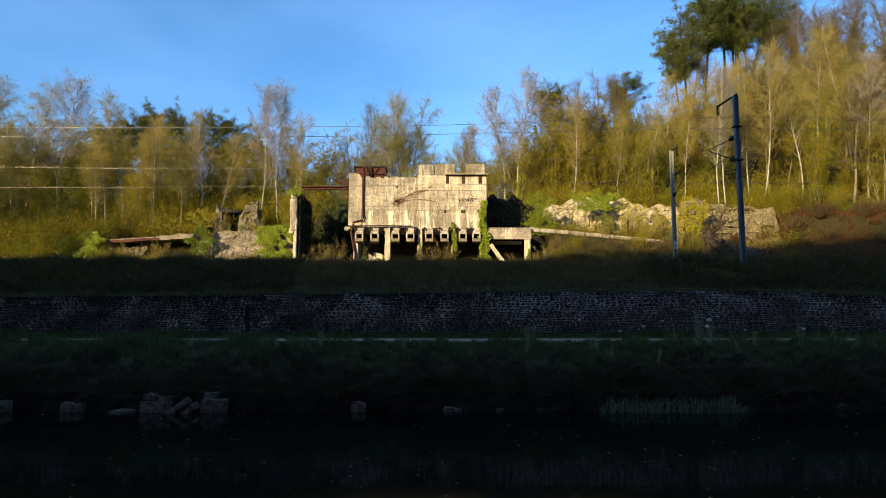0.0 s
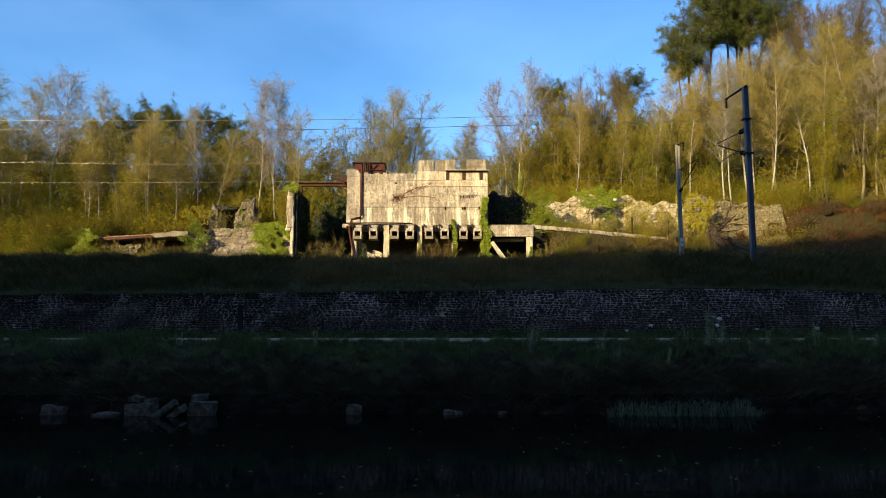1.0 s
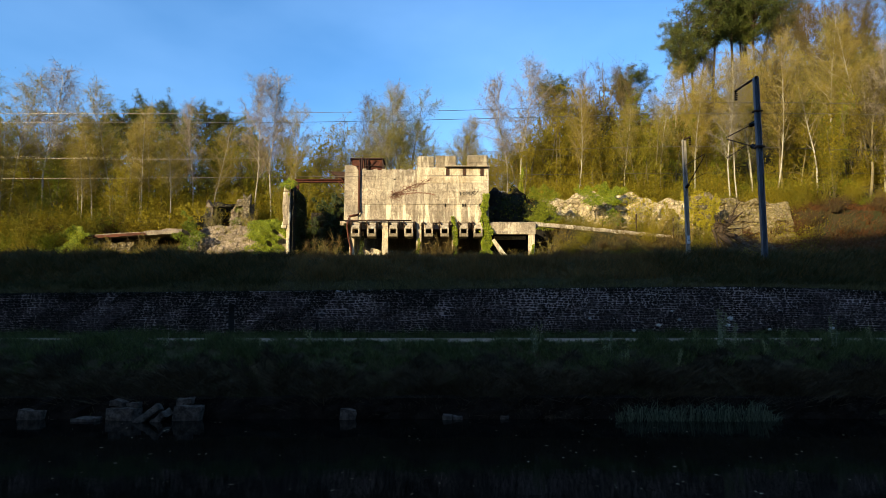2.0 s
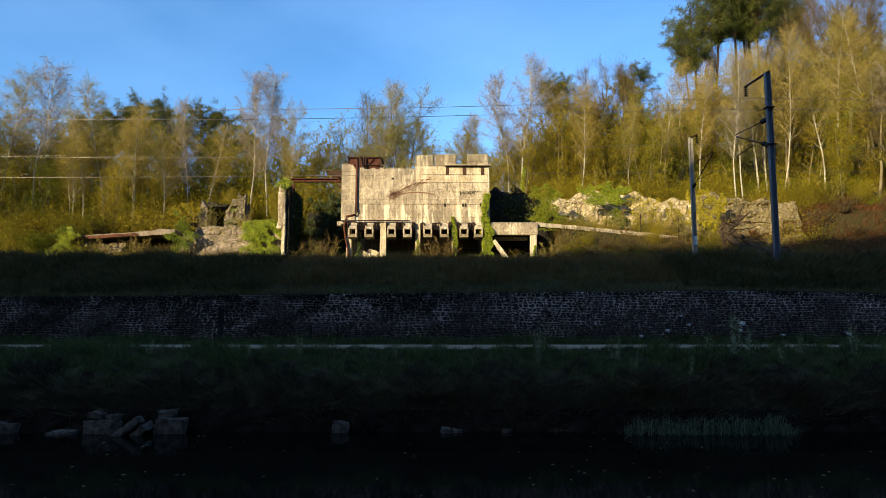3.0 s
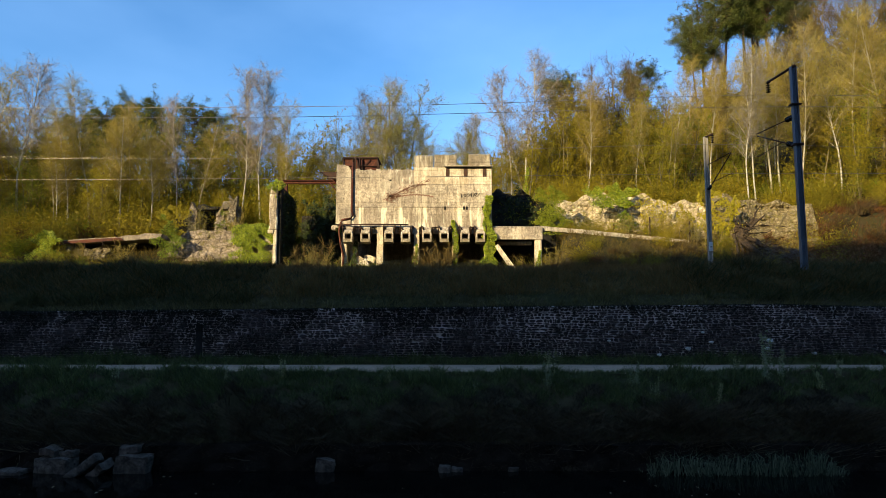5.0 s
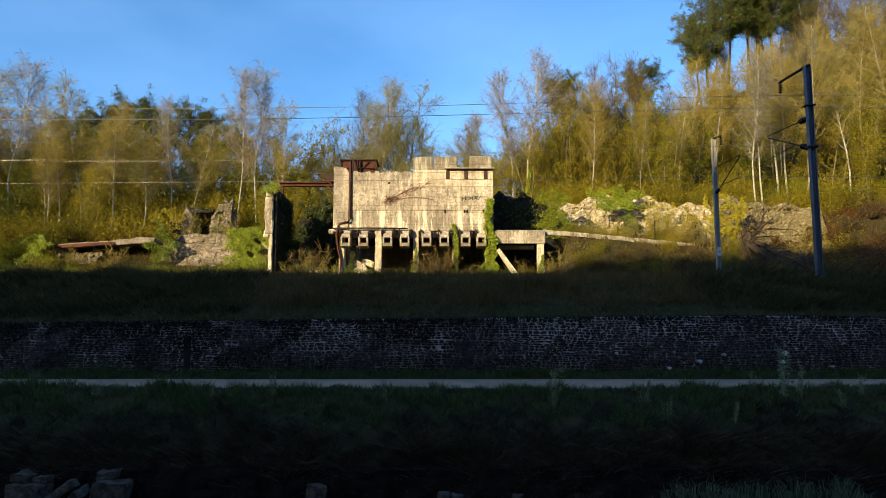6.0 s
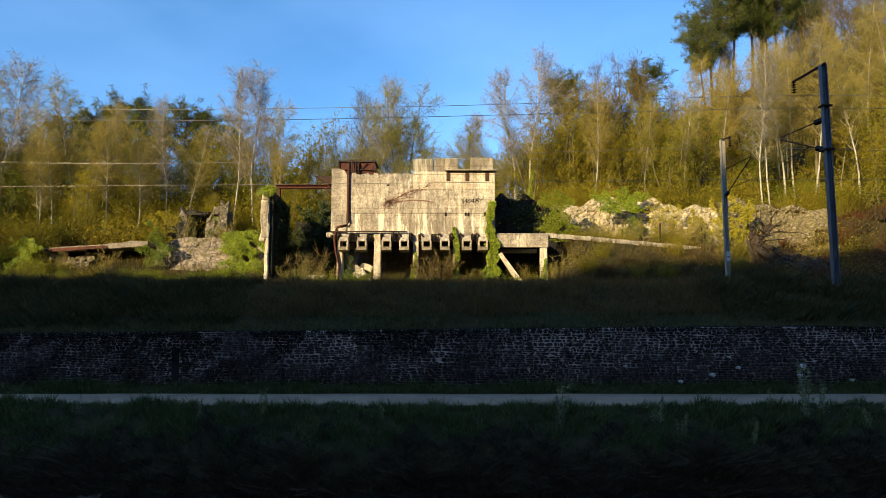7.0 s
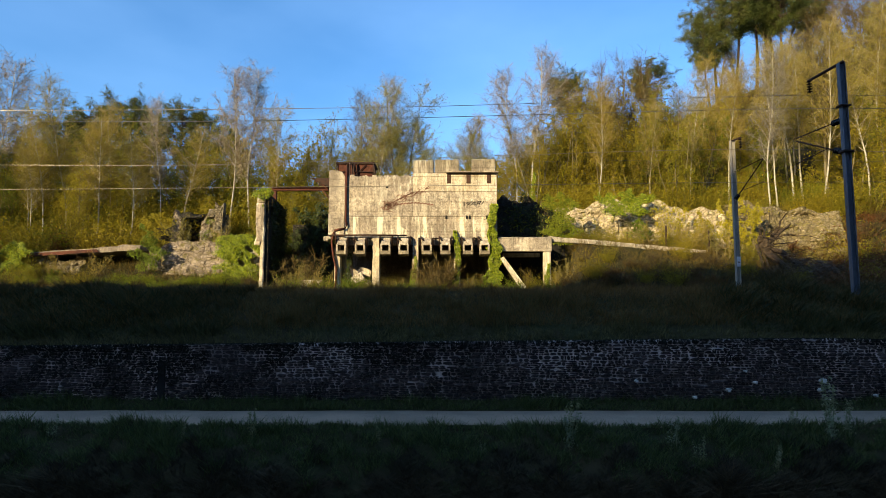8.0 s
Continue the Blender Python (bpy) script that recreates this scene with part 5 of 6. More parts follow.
def plant_woods():
    rng = random.Random(21)
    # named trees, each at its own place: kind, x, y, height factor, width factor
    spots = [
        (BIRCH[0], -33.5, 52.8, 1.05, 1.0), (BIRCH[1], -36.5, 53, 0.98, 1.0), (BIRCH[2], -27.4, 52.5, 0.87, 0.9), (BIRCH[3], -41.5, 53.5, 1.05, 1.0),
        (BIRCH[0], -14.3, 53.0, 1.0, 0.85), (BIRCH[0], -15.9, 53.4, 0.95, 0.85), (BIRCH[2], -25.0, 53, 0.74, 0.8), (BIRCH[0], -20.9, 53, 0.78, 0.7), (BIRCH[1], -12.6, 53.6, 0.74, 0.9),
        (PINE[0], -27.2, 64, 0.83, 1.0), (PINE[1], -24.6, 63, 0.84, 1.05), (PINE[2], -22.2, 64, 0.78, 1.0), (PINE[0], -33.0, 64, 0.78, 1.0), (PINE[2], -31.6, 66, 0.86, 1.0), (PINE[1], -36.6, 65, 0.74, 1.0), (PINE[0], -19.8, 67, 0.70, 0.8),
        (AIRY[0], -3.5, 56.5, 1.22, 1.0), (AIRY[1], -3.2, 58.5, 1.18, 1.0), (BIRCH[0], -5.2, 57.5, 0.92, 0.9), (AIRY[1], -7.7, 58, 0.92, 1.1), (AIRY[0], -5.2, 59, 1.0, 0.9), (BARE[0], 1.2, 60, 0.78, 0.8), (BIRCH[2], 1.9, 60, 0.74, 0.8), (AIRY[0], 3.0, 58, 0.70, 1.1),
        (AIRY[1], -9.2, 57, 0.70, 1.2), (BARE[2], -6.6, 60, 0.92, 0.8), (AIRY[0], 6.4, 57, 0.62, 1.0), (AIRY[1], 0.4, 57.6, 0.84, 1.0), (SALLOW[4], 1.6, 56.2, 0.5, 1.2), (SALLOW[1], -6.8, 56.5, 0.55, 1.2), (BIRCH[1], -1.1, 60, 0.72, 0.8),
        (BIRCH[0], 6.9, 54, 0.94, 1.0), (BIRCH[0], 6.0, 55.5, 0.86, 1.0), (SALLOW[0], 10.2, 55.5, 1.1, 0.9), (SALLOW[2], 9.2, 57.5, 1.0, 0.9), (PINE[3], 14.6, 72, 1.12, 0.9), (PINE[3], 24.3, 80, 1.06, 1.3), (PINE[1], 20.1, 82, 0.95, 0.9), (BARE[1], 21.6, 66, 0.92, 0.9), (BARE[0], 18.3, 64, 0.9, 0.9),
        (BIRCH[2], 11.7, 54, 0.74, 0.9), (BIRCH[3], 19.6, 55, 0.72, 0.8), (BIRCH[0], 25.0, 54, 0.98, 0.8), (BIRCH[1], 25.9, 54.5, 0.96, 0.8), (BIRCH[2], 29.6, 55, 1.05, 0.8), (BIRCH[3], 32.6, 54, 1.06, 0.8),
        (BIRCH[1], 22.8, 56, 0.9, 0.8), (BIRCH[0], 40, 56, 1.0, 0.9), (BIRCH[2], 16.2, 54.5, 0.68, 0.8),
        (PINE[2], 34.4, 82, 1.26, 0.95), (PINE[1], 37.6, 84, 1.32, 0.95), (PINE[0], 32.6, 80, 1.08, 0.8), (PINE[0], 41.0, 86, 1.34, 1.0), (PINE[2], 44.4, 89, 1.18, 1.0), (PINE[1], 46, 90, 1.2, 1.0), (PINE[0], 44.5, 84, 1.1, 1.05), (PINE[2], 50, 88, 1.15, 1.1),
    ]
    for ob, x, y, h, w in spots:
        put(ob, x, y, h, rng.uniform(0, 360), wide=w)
    taken = [(x, y) for _, x, y, _, _ in spots]

    def scatter(n, kinds, x0, x1, y0, y1, h0, h1, gap=1.6, keep=None):
        done = tries = 0
        while done < n and tries < n * 30:
            tries += 1
            x, y = rng.uniform(x0, x1), rng.uniform(y0, y1)
            if (keep and not keep(x, y)) or any((x - a) ** 2 + (y - b) ** 2 < gap * gap for a, b in taken):
                continue
            taken.append((x, y))
            put(rng.choice(kinds), x, y, rng.uniform(h0, h1), rng.uniform(0, 360), wide=rng.uniform(0.85, 1.15))
            done += 1
    wedge = lambda x, y: abs(x) < y * 0.80 + 4
    # left wood; unseen trees past its edge are added only to shade it
    open_ruin = lambda x, y: wedge(x, y) and not (-21.5 < x < -12.6 and y < 52.3)
    scatter(16, BIRCH[1:], -42, -13.5, 48.8, 53.8, 0.45, 0.72, 1.0, open_ruin)
    scatter(22, SALLOW + YELLOW[:1], -44, -10.9, 48.6, 53.0, 0.40, 0.68, 1.1, open_ruin)
    # added trees out of view, tall enough to throw shade over the wood
    scatter(17, FAR, -66, -34, 34, 52, 1.15, 1.6, 1.7, lambda x, y: x < -0.74 * y - 4.5)
    scatter(34, SALLOW + YELLOW[:1], -50, -9.5, 51.5, 60, 0.80, 1.08, 1.6, wedge)
    scatter(22, FAR, -48, -8.5, 58, 66, 0.85, 1.05, 1.5, wedge)
    scatter(16, FAR + FAR + BARE[:1], -62, -11, 62, 76, 0.9, 1.15, 2.0, wedge)
    scatter(26, OLIV, -52, -10.5, 55, 63, 1.1, 1.7, 1.4, wedge)
    scatter(26, OLIV + BUSH + OLIV, -46, -10.5, 52.6, 54.6, 0.9, 1.3, 0.9, wedge)
    scatter(12, OLIV + OLIV + DRYB, -21.5, -12.5, 52.0, 53.4, 0.6, 0.95, 0.6)
    scatter(14, FAR, -48, -12, 60, 66, 0.75, 0.95, 1.2, wedge)
    scatter(16, OLIV, -24, -10.0, 54.5, 57.5, 1.2, 1.6, 1.0, wedge)
    # behind the bunker
    for x, y, h, ob in ((7.2, 53.8, 0.8, 0), (5.2, 55.8, 0.72, 1), (9.0, 55.5, 0.9, 2), (6.3, 57.2, 0.8, 3), (8.0, 58.5, 0.9, 4), (3.9, 57.0, 0.6, 2), (10.5, 57.5, 0.95, 1), (12.5, 57.8, 1.0, 3)):
        put(SALLOW[ob], x, y, h, rng.uniform(0, 360))
        taken.append((x, y))
    scatter(10, SALLOW + AIRY, -10, 8, 58, 72, 0.5, 0.75, 1.6)
    # right hillside
    scatter(18, BIRCH[1:] + BARE[:1], 22, 48, 54.5, 64, 0.85, 1.15, 1.5, wedge)
    scatter(38, SALLOW + YELLOW + SALLOW, 9, 52, 53.5, 64, 0.78, 1.1, 1.7, wedge)
    slope = lambda x, y: wedge(x, y) and x > 15 + 0.42 * (y - 60)
    scatter(48, FAR + BARE + BARE, 15, 68, 62, 80, 0.62, 0.9, 1.9, slope)
    scatter(14, SALLOW + FAR + BARE[:1], 10.5, 21, 57, 66, 0.95, 1.18, 1.6)
    for k, (x, y, h) in enumerate(((13.4, 62, 1.12), (15.6, 64, 1.18), (17.4, 62.5, 1.12), (19.4, 65, 1.1), (20.6, 61.5, 1.02), (11.6, 60.5, 1.05), (22.4, 68, 1.0))):
        put((BARE + SALLOW)[k % 5], x, y, h, 53 * k)
    scatter(10, FAR, 9, 26, 66, 76, 0.7, 0.9, 1.9)
    scatter(9, FAR, 4, 15, 58.5, 66, 0.62, 0.8, 1.6)
    scatter(24, BARE, 40, 88, 78, 98, 0.8, 1.15, 2.2, slope)
    scatter(20, BARE + BARE + FAR[:1], 48, 90, 62, 82, 0.95, 1.25, 2.2, wedge)
    # undergrowth
    for k, (x, y, h) in enumerate(((20.9, 50.2, 0.7), (21.6, 50.4, 0.5), (26.4, 50.0, 0.8), (27.3, 49.8, 0.9), (28.3, 50.0, 1.0), (25.3, 49.6, 0.5), (23.0, 49.6, 0.5), (24.2, 49.5, 0.45))):
        put((OLIV + DRYB)[k % 4], x, y, h, 50 * k)
    for k in range(12):
        put((DRYB + OLIV[:1])[k % 3], 21.0 + 0.62 * k, 52.9 + 0.3 * (k % 3), 0.32 + 0.06 * (k % 4), 77 * k, z=12.35 - 0.2 * max(0, k - 8))
    scatter(20, OLIV + YELLOW[:1], 27.5, 50, 53.5, 58, 0.5, 0.9, 1.2)
    scatter(22, RUSS + RUSS + DRYB, 26.5, 44, 49, 53, 0.7, 1.2, 0.9)
    scatter(4, OLIV, 14.2, 21.2, 49.8, 50.6, 0.35, 0.55, 0.7)
    scatter(20, DRYB + RUSS, -40, -11, 48.0, 51, 0.7, 1.1, 0.8, lambda x, y: x < -21 or x > -13.0)
    scatter(46, OLIV + OLIV + BUSH, -46, -10.8, 48.0, 54, 0.7, 1.2, 0.9, open_ruin)
    scatter(30, OLIV, 8.8, 31, 52.8, 54.4, 0.55, 0.95, 0.6)
    scatter(40, OLIV + BUSH, 8.5, 46, 52.8, 60, 0.6, 1.1, 1.0, wedge)
    scatter(14, OLIV, -8, 8, 55.5, 62, 0.6, 1.1, 1.2)
    for x, y, h in ((4.6, 51.0, 1.1), (5.6, 51.4, 1.25), (6.7, 51.0, 1.2), (7.6, 51.2, 1.1)):
        put(OLIV[1], x, y, h, 80 * x)
    scatter(30, BUSH + DRYB + BUSH, -30, -10.8, 43.2, 44.4, 0.32, 0.55, 0.5)
    scatter(34, RUSS + RUSS + DRYB, 26.5, 46, 47, 53.5, 0.6, 1.1, 0.6)
    for k, (x, y, h) in enumerate(((-5.2, 44.4, 0.30), (-4.4, 44.5, 0.26), (-3.0, 44.4, 0.30), (-2.2, 44.6, 0.24), (-0.9, 44.2, 0.26), (1.9, 44.4, 0.32), (2.5, 44.5, 0.26), (4.4, 44.5, 0.34), (5.6, 44.6, 0.40), (-7.0, 44.0, 0.36), (-8.8, 43.9, 0.36))):
        put((BUSH + OLIV[:1])[k % 3], x, y, h * (1.9 if k % 3 < 2 else 1.1), 67 * k)
    # round the ruined shed
    for k, (x, y, h) in enumerate(((-19.6, 48.6, 0.42), (-20.6, 49.4, 0.5), (-13.6, 48.4, 0.36), (-12.8, 49.2, 0.5), (-14.4, 49.4, 0.34), (-18.6, 47.6, 0.34), (-11.8, 48.6, 0.45), (-19.0, 51.6, 0.6), (-14.6, 51.8, 0.7))):
        put((OLIV + DRYB + BUSH)[k % 6], x, y, h, 61 * k)
    # along the foot of the ruins
    scatter(14, DRYB, -27, -18.2, 44.2, 45.0, 0.35, 0.6, 0.6)
    scatter(12, DRYB, -18, -10.8, 43.4, 44.4, 0.4, 0.6, 0.6)
    for x, y, h in ((1.5, 46.2, 0.4), (0.9, 46.6, 0.3), (-2.6, 47.5, 0.35), (-1.2, 48, 0.45), (-3.6, 46.5, 0.25), (2.4, 48, 0.4)):
        put(OLIV[0], x, y, h, 60 * x, z=13.17)
    scatter(64, DRYB + BUSH + OLIV[:1], -38, -11, 43.0, 45.2, 0.3, 0.5, 0.5, lambda x, y: y < 44.3 or x < -18)
    scatter(40, OLIV + BUSH + OLIV, -42, -17.2, 45.4, 49.6, 0.55, 1.0, 0.9, lambda x, y: x < -25.8 or (y > 48.3 and x < -21.2))
    scatter(10, OLIV + DRYB, -19.2, -11, 47.6, 49.0, 0.15, 0.26, 0.7)
    scatter(26, DRYB + DRYB + BUSH, -10, 7.5, 43.3, 44.6, 0.35, 0.75, 0.42)
    kerb_at = lambda x: 46.0 + 0.33 * (x - 7)
    scatter(84, DRYB + DRYB + DRYB + OLIV[:1], 7.4, 27, 42.8, 50.2, 0.35, 0.6, 0.55, lambda x, y: y < kerb_at(x) - 0.9)
    scatter(64, DRYB + DRYB + OLIV[:1], 7.6, 27, 47, 51, 0.3, 0.5, 0.5, lambda x, y: y > kerb_at(x) + 0.8)
    scatter(22, RUSS, 9, 21, 42.0, 44.2, 0.28, 0.5, 0.5, lambda x, y: not 16.8 < x < 21)
    scatter(18, RUSS, 21, 33, 42.2, 46.5, 0.8, 1.3, 1.1)
    scatter(84, RUSS + RUSS + DRYB, 20.5, 46, 42.8, 50.5, 0.6, 1.15, 0.75, lambda x, y: y < 49 or x > 27)


plant_woods()
for k, ob in enumerate(BIRCH + SALLOW + AIRY + YELLOW + FAR + BARE + PINE + BUSH + DRYB + RUSS + OLIV):
    if ob.name not in USED:
        put(ob, 34 + 1.5 * k, 66, 0.9, 40 * k)


# ---- railway masts and wires ----
def mast(x, y, z, top, mat, wide=0.26, label="tall blue-grey steel catenary mast beside the tracks"):
    t = thing("catenary_mast", (x, y, z), label, "catenary mast")
    w, d = wide / 2, wide * 0.42
    part("flange", box(x - w, x - w + 0.03, y - d, y + d, z, top, 0.004), mat, t)
    part("flange", box(x + w - 0.03, x + w, y - d, y + d, z, top, 0.004), mat, t)
    part("web", box(x - w + 0.031, x + w - 0.031, y - 0.02, y + 0.02, z, top - 0.002), mat, t)
    part("footing", box(x - 0.28, x + 0.28, y - 0.28, y + 0.28, z - 0.6, z - 0.22, 0.03), M["pale_post"], t)
    return t


def insulator(parent, p, q, discs=5, r=0.085):
    p, q = Vector(p), Vector(q)
    d = (q - p).normalized()
    rod = part("insulator", tube([p, q], 0.02, 6), M["insulator"], parent, "brown ribbed insulator")
    for k in range(discs):
        c = p.lerp(q, (k + 0.5) / discs)
        h = (q - p).length / discs * 0.3
        part("disc", tube([c - d * h, c, c + d * h], [0.03, r, 0.03], 10), M["insulator"], rod)


def build_near_mast():
    x, y, z = 15.05, 30.12, 5.7
    t = mast(x, y, z, 14.36, M["steel"], 0.23)
    part("top_arm", tube([(x, y - 0.15, 14.36), (x + 0.02, y + 2.05, 14.46)], 0.055, 6), M["rust_dark"], t)
    insulator(t, (x, y + 1.98, 14.46), (x, y + 1.98, 13.93), 5, 0.11)
    part("clamp", box(x - 0.2, x + 0.2, y - 0.16, y + 0.16, 12.68, 12.74, 0.01), M["rust_dark"], t)
    insulator(t, (x - 0.05, y + 0.12, 12.2), (x - 0.05, y + 0.62, 12.23), 3, 0.12)
    part("tie_bar", tube([(x - 0.05, y + 0.62, 12.23), (x - 0.02, y + 3.2, 12.36)], 0.022, 6), M["rust_dark"], t)
    insulator(t, (x - 0.05, y + 0.12, 11.0), (x - 0.05, y + 0.6, 11.2), 3, 0.12)
    part("strut", tube([(x - 0.05, y + 0.6, 11.2), (x - 0.02, y + 3.1, 12.25)], 0.03, 6), M["rust_dark"], t)
    part("steady_arm", tube([(x - 0.03, y + 1.0, 11.38), (x, y + 3.2, 11.28)], 0.018, 6), M["rust_dark"], t)
    part("clamp", box(x - 0.2, x + 0.2, y - 0.16, y + 0.16, 10.95, 11.03, 0.01), M["rust_dark"], t)


def build_far_mast():
    x, y, z = 15.08, 38.9, 5.95
    t = mast(x, y, z, 13.85, M["pale_post"], 0.22, label="weathered pale catenary mast beyond the tracks")
    part("top_arm", tube([(x, y + 0.1, 13.86), (x + 0.1, y - 0.75, 13.82)], 0.045, 6), M["rust_dark"], t)
    insulator(t, (x + 0.1, y - 0.65, 13.8), (x + 0.1, y - 0.65, 13.3), 4, 0.10)
    insulator(t, (x, y - 0.1, 10.8), (x, y - 0.45, 10.95), 3, 0.1)
    part("strut", tube([(x, y - 0.45, 10.95), (x, y - 2.9, 12.15)], 0.028, 6), M["rust_dark"], t)
    part("tie_bar", tube([(x, y - 0.1, 12.2), (x, y - 2.9, 12.2)], 0.02, 6), M["rust_dark"], t)
    part("steady_arm", tube([(x, y - 0.8, 11.1), (x, y - 2.9, 11.1)], 0.018, 6), M["rust_dark"], t)
    part("sign_plate", box(x - 0.1, x + 0.1, y - 0.14, y - 0.12, 7.35, 7.85, 0.004), M["plate"], t, "white plate with dark bars")
    part("bar", box(x - 0.06, x + 0.06, y - 0.15, y - 0.141, 7.55, 7.6), M["ink"], t)


build_near_mast()
build_far_mast()


def wire(name, y, pts, r=0.012, label="thin overhead wire above the tracks"):
    """A sagging wire at depth y through (x, z) places."""
    xs = np.linspace(pts[0][0], pts[-1][0], 61)
    zs = np.interp(xs, [p[0] for p in pts], [p[1] for p in pts])
    k = np.array([1, 2, 3, 2, 1]) / 9
    zs = np.concatenate([zs[:2], np.convolve(zs, k, "valid"), zs[-2:]])
    t = thing(name, (0, y, float(zs[30])), label, "overhead wire", "wires above the tracks")
    part("cable", tube([(x, y, z) for x, z in zip(xs, zs)], r, 5), M["cable"], t)


wire("feeder_wire", 32.1, [(-90, 13.7), (-50, 13.6), (-35, 13.3), (-16.5, 13.21), (0.3, 13.36), (14.9, 13.93), (40, 13.3), (90, 13.7)])
wire("return_wire", 30.2, [(-90, 12.6), (-50, 12.45), (-20, 12.15), (-6, 12.17), (15, 12.72), (40, 12.15), (90, 12.5)])
wire("messenger_wire", 36.0, [(-90, 12.4), (-40, 12.3), (-14, 11.85), (15.1, 12.18), (40, 11.6), (90, 12.0)], 0.004)
wire("contact_wire", 36.0, [(-90, 10.9), (-20, 10.74), (3, 10.95), (15.1, 11.1), (90, 10.9)])
wire("feeder_wire", 38.25, [(-90, 13.2), (-40, 12.66), (-14, 12.36), (15.2, 13.32), (40, 12.6), (90, 13.0)])



# ---- grass, weeds and reeds ----
def blades(seed, n, x0, x1, y0, y1, lo, hi, width, lean=0.5, clump=1.0, patch=None):
    """Grass blades standing on the ground, thicker in tufts."""
    g = np.random.default_rng(seed)
    x, y = g.uniform(x0, x1, n), g.uniform(y0, y1, n)
    if patch is not None:
        live = 0.5 * np.sin(x * 1.7 + 1.9 * np.sin(y * 2.1)) * np.sin(y * 2.6 + 1.5 * np.sin(x * 0.9)) + 0.45 * np.sin(x * 4.9 - y * 3.1) * np.sin(y * 5.7 + x) + 0.75 * (y - 22.9)
        ok = (live > 0.0) if patch else (live <= 0.12)
        x, y = x[ok], y[ok]
        n = len(x)
    tuft = 0.5 + 0.3 * np.sin(x * 4.3 * clump + 2.1 * np.sin(y * 3.3 + x)) * np.sin(y * 5.1 * clump + 1.9 * np.sin(x * 2.1)) + 0.2 * np.sin(x * 1.3 + 1.1 * np.sin(y * 1.9)) * np.sin(y * 2.2 + x * 0.4)
    h = g.uniform(lo, hi, n) * (0.24 + 1.65 * np.clip(tuft, 0, 1) ** 2)
    base = np.stack([x, y, ground_z(x, y) - 0.02], 1)
    tip = base + np.stack([g.normal(0, lean, n) * h, (g.normal(0, lean, n) - 0.25) * h, h], 1)
    return spikes(g, base, tip, width)


structure("dead_grass", blades(8, 80000, -22, 22, 21.6, 24.0, 0.12, 0.32, 0.012, 0.7, 1.0, False), M["grass_dead"], "dead brown grass and roots low on the bank", "grass", "stuff")
structure("bank_grass", blades(1, 110000, -22, 22, 21.85, 24.5, 0.10, 0.36, 0.011, 0.5, 1.0, True), M["grass"], "thick dark green grass on the canal bank", "grass", "stuff")
structure("hanging_grass", blades(6, 36000, -22, 22, 21.55, 22.5, 0.16, 0.5, 0.010, 1.1), M["straw"], "dead grass hanging down the foot of the bank", "grass", "stuff")
structure("verge_grass", blades(2, 26000, -22, 22, 26.62, 27.40, 0.10, 0.36, 0.011), M["grass"], "short green grass between path and wall", "grass", "stuff")
structure("slope_turf", blades(13, 60000, -25, 26, 27.6, 30.2, 0.10, 0.30, 0.014), M["turf"], "short dull green turf low on the slope above the wall", "grass", "stuff")
structure("slope_grass", blades(3, 72000, -25, 26, 28.4, 31.9, 0.15, 0.42, 0.013), M["grass_dry"], "dull rough grass on the slope above the wall", "grass", "stuff")
structure("track_side_grass", blades(4, 26000, -30, 30, 31.6, 43.0, 0.10, 0.30, 0.016), M["grass_dry"], "rough grass on the level beside the tracks", "grass", "stuff")
structure("brush_grass", blades(5, 48000, -34, 34, 42.6, 51, 0.2, 0.6, 0.016), M["dry"], "dry yellow grass among the ruins", "grass", "stuff")
structure("bracken", blades(14, 42000, 22, 48, 42.6, 54, 0.25, 0.8, 0.022, 0.7), M["russet"], "russet dead bracken covering the slope", "bracken", "stuff")
# bramble at the right; the left spread also paints in that end's deeper shade
structure("slope_bramble", stack(blades(15, 26000, -26, -7, 28.0, 31.9, 0.2, 0.5, 0.016, 0.8), blades(16, 30000, 10, 28, 28.0, 31.9, 0.2, 0.5, 0.016, 0.8)), M["bramble"], "low bramble creeping over the slope above the wall, partly darkened for shade", "bramble", "stuff")


def weed_geo(seed, h):
    g = np.random.default_rng(seed)
    stalks = 4
    base = np.stack([g.normal(0, 0.07, stalks), g.normal(0, 0.07, stalks), np.full(stalks, -0.05)], 1)
    tip = base + np.stack([g.normal(0, 0.12, stalks), g.normal(0, 0.12, stalks), g.uniform(0.7, 1.0, stalks)], 1) * h
    n = 150
    k = g.integers(0, stalks, n)
    u = g.uniform(0.15, 1.0, (n, 1))
    pl = base[k] + (tip - base)[k] * u + g.normal(0, 0.05, (n, 3)) * h * (1.25 - u)
    return None, spikes(g, base, tip, 0.010), leaves(g, pl, 0.032 * h + 0.012)


WEED = [plant("tall_weed", weed_geo(700 + k, 1.0), (None, M["weed"], M["weed"]), "pale tall weed standing in the bank grass", "weed", "tall weeds on the bank") for k in range(3)]
for k, (x, y, h) in enumerate([(10.2, 24.2, 1.15), (10.5, 24.0, 0.9), (9.9, 23.6, 0.8), (3.55, 23.9, 0.85), (3.35, 23.4, 0.8), (14.0, 24.1, 0.8), (13.8, 23.6, 0.7), (5.9, 23.5, 0.75), (6.4, 23.0, 0.6),
                               (-4.6, 23.9, 0.75), (-6.3, 23.7, 0.5), (-1.4, 23.7, 0.45), (12.2, 23.9, 0.65), (15.4, 24.0, 0.7), (16.2, 23.9, 0.6), (9.2, 24.1, 0.55), (8.1, 22.9, 0.6), (-9.6, 23.9, 0.55), (1.2, 23.3, 0.4), (11.3, 23.3, 0.6)]):
    put(WEED[k % 3], x, y, h * 1.3, 47 * k)


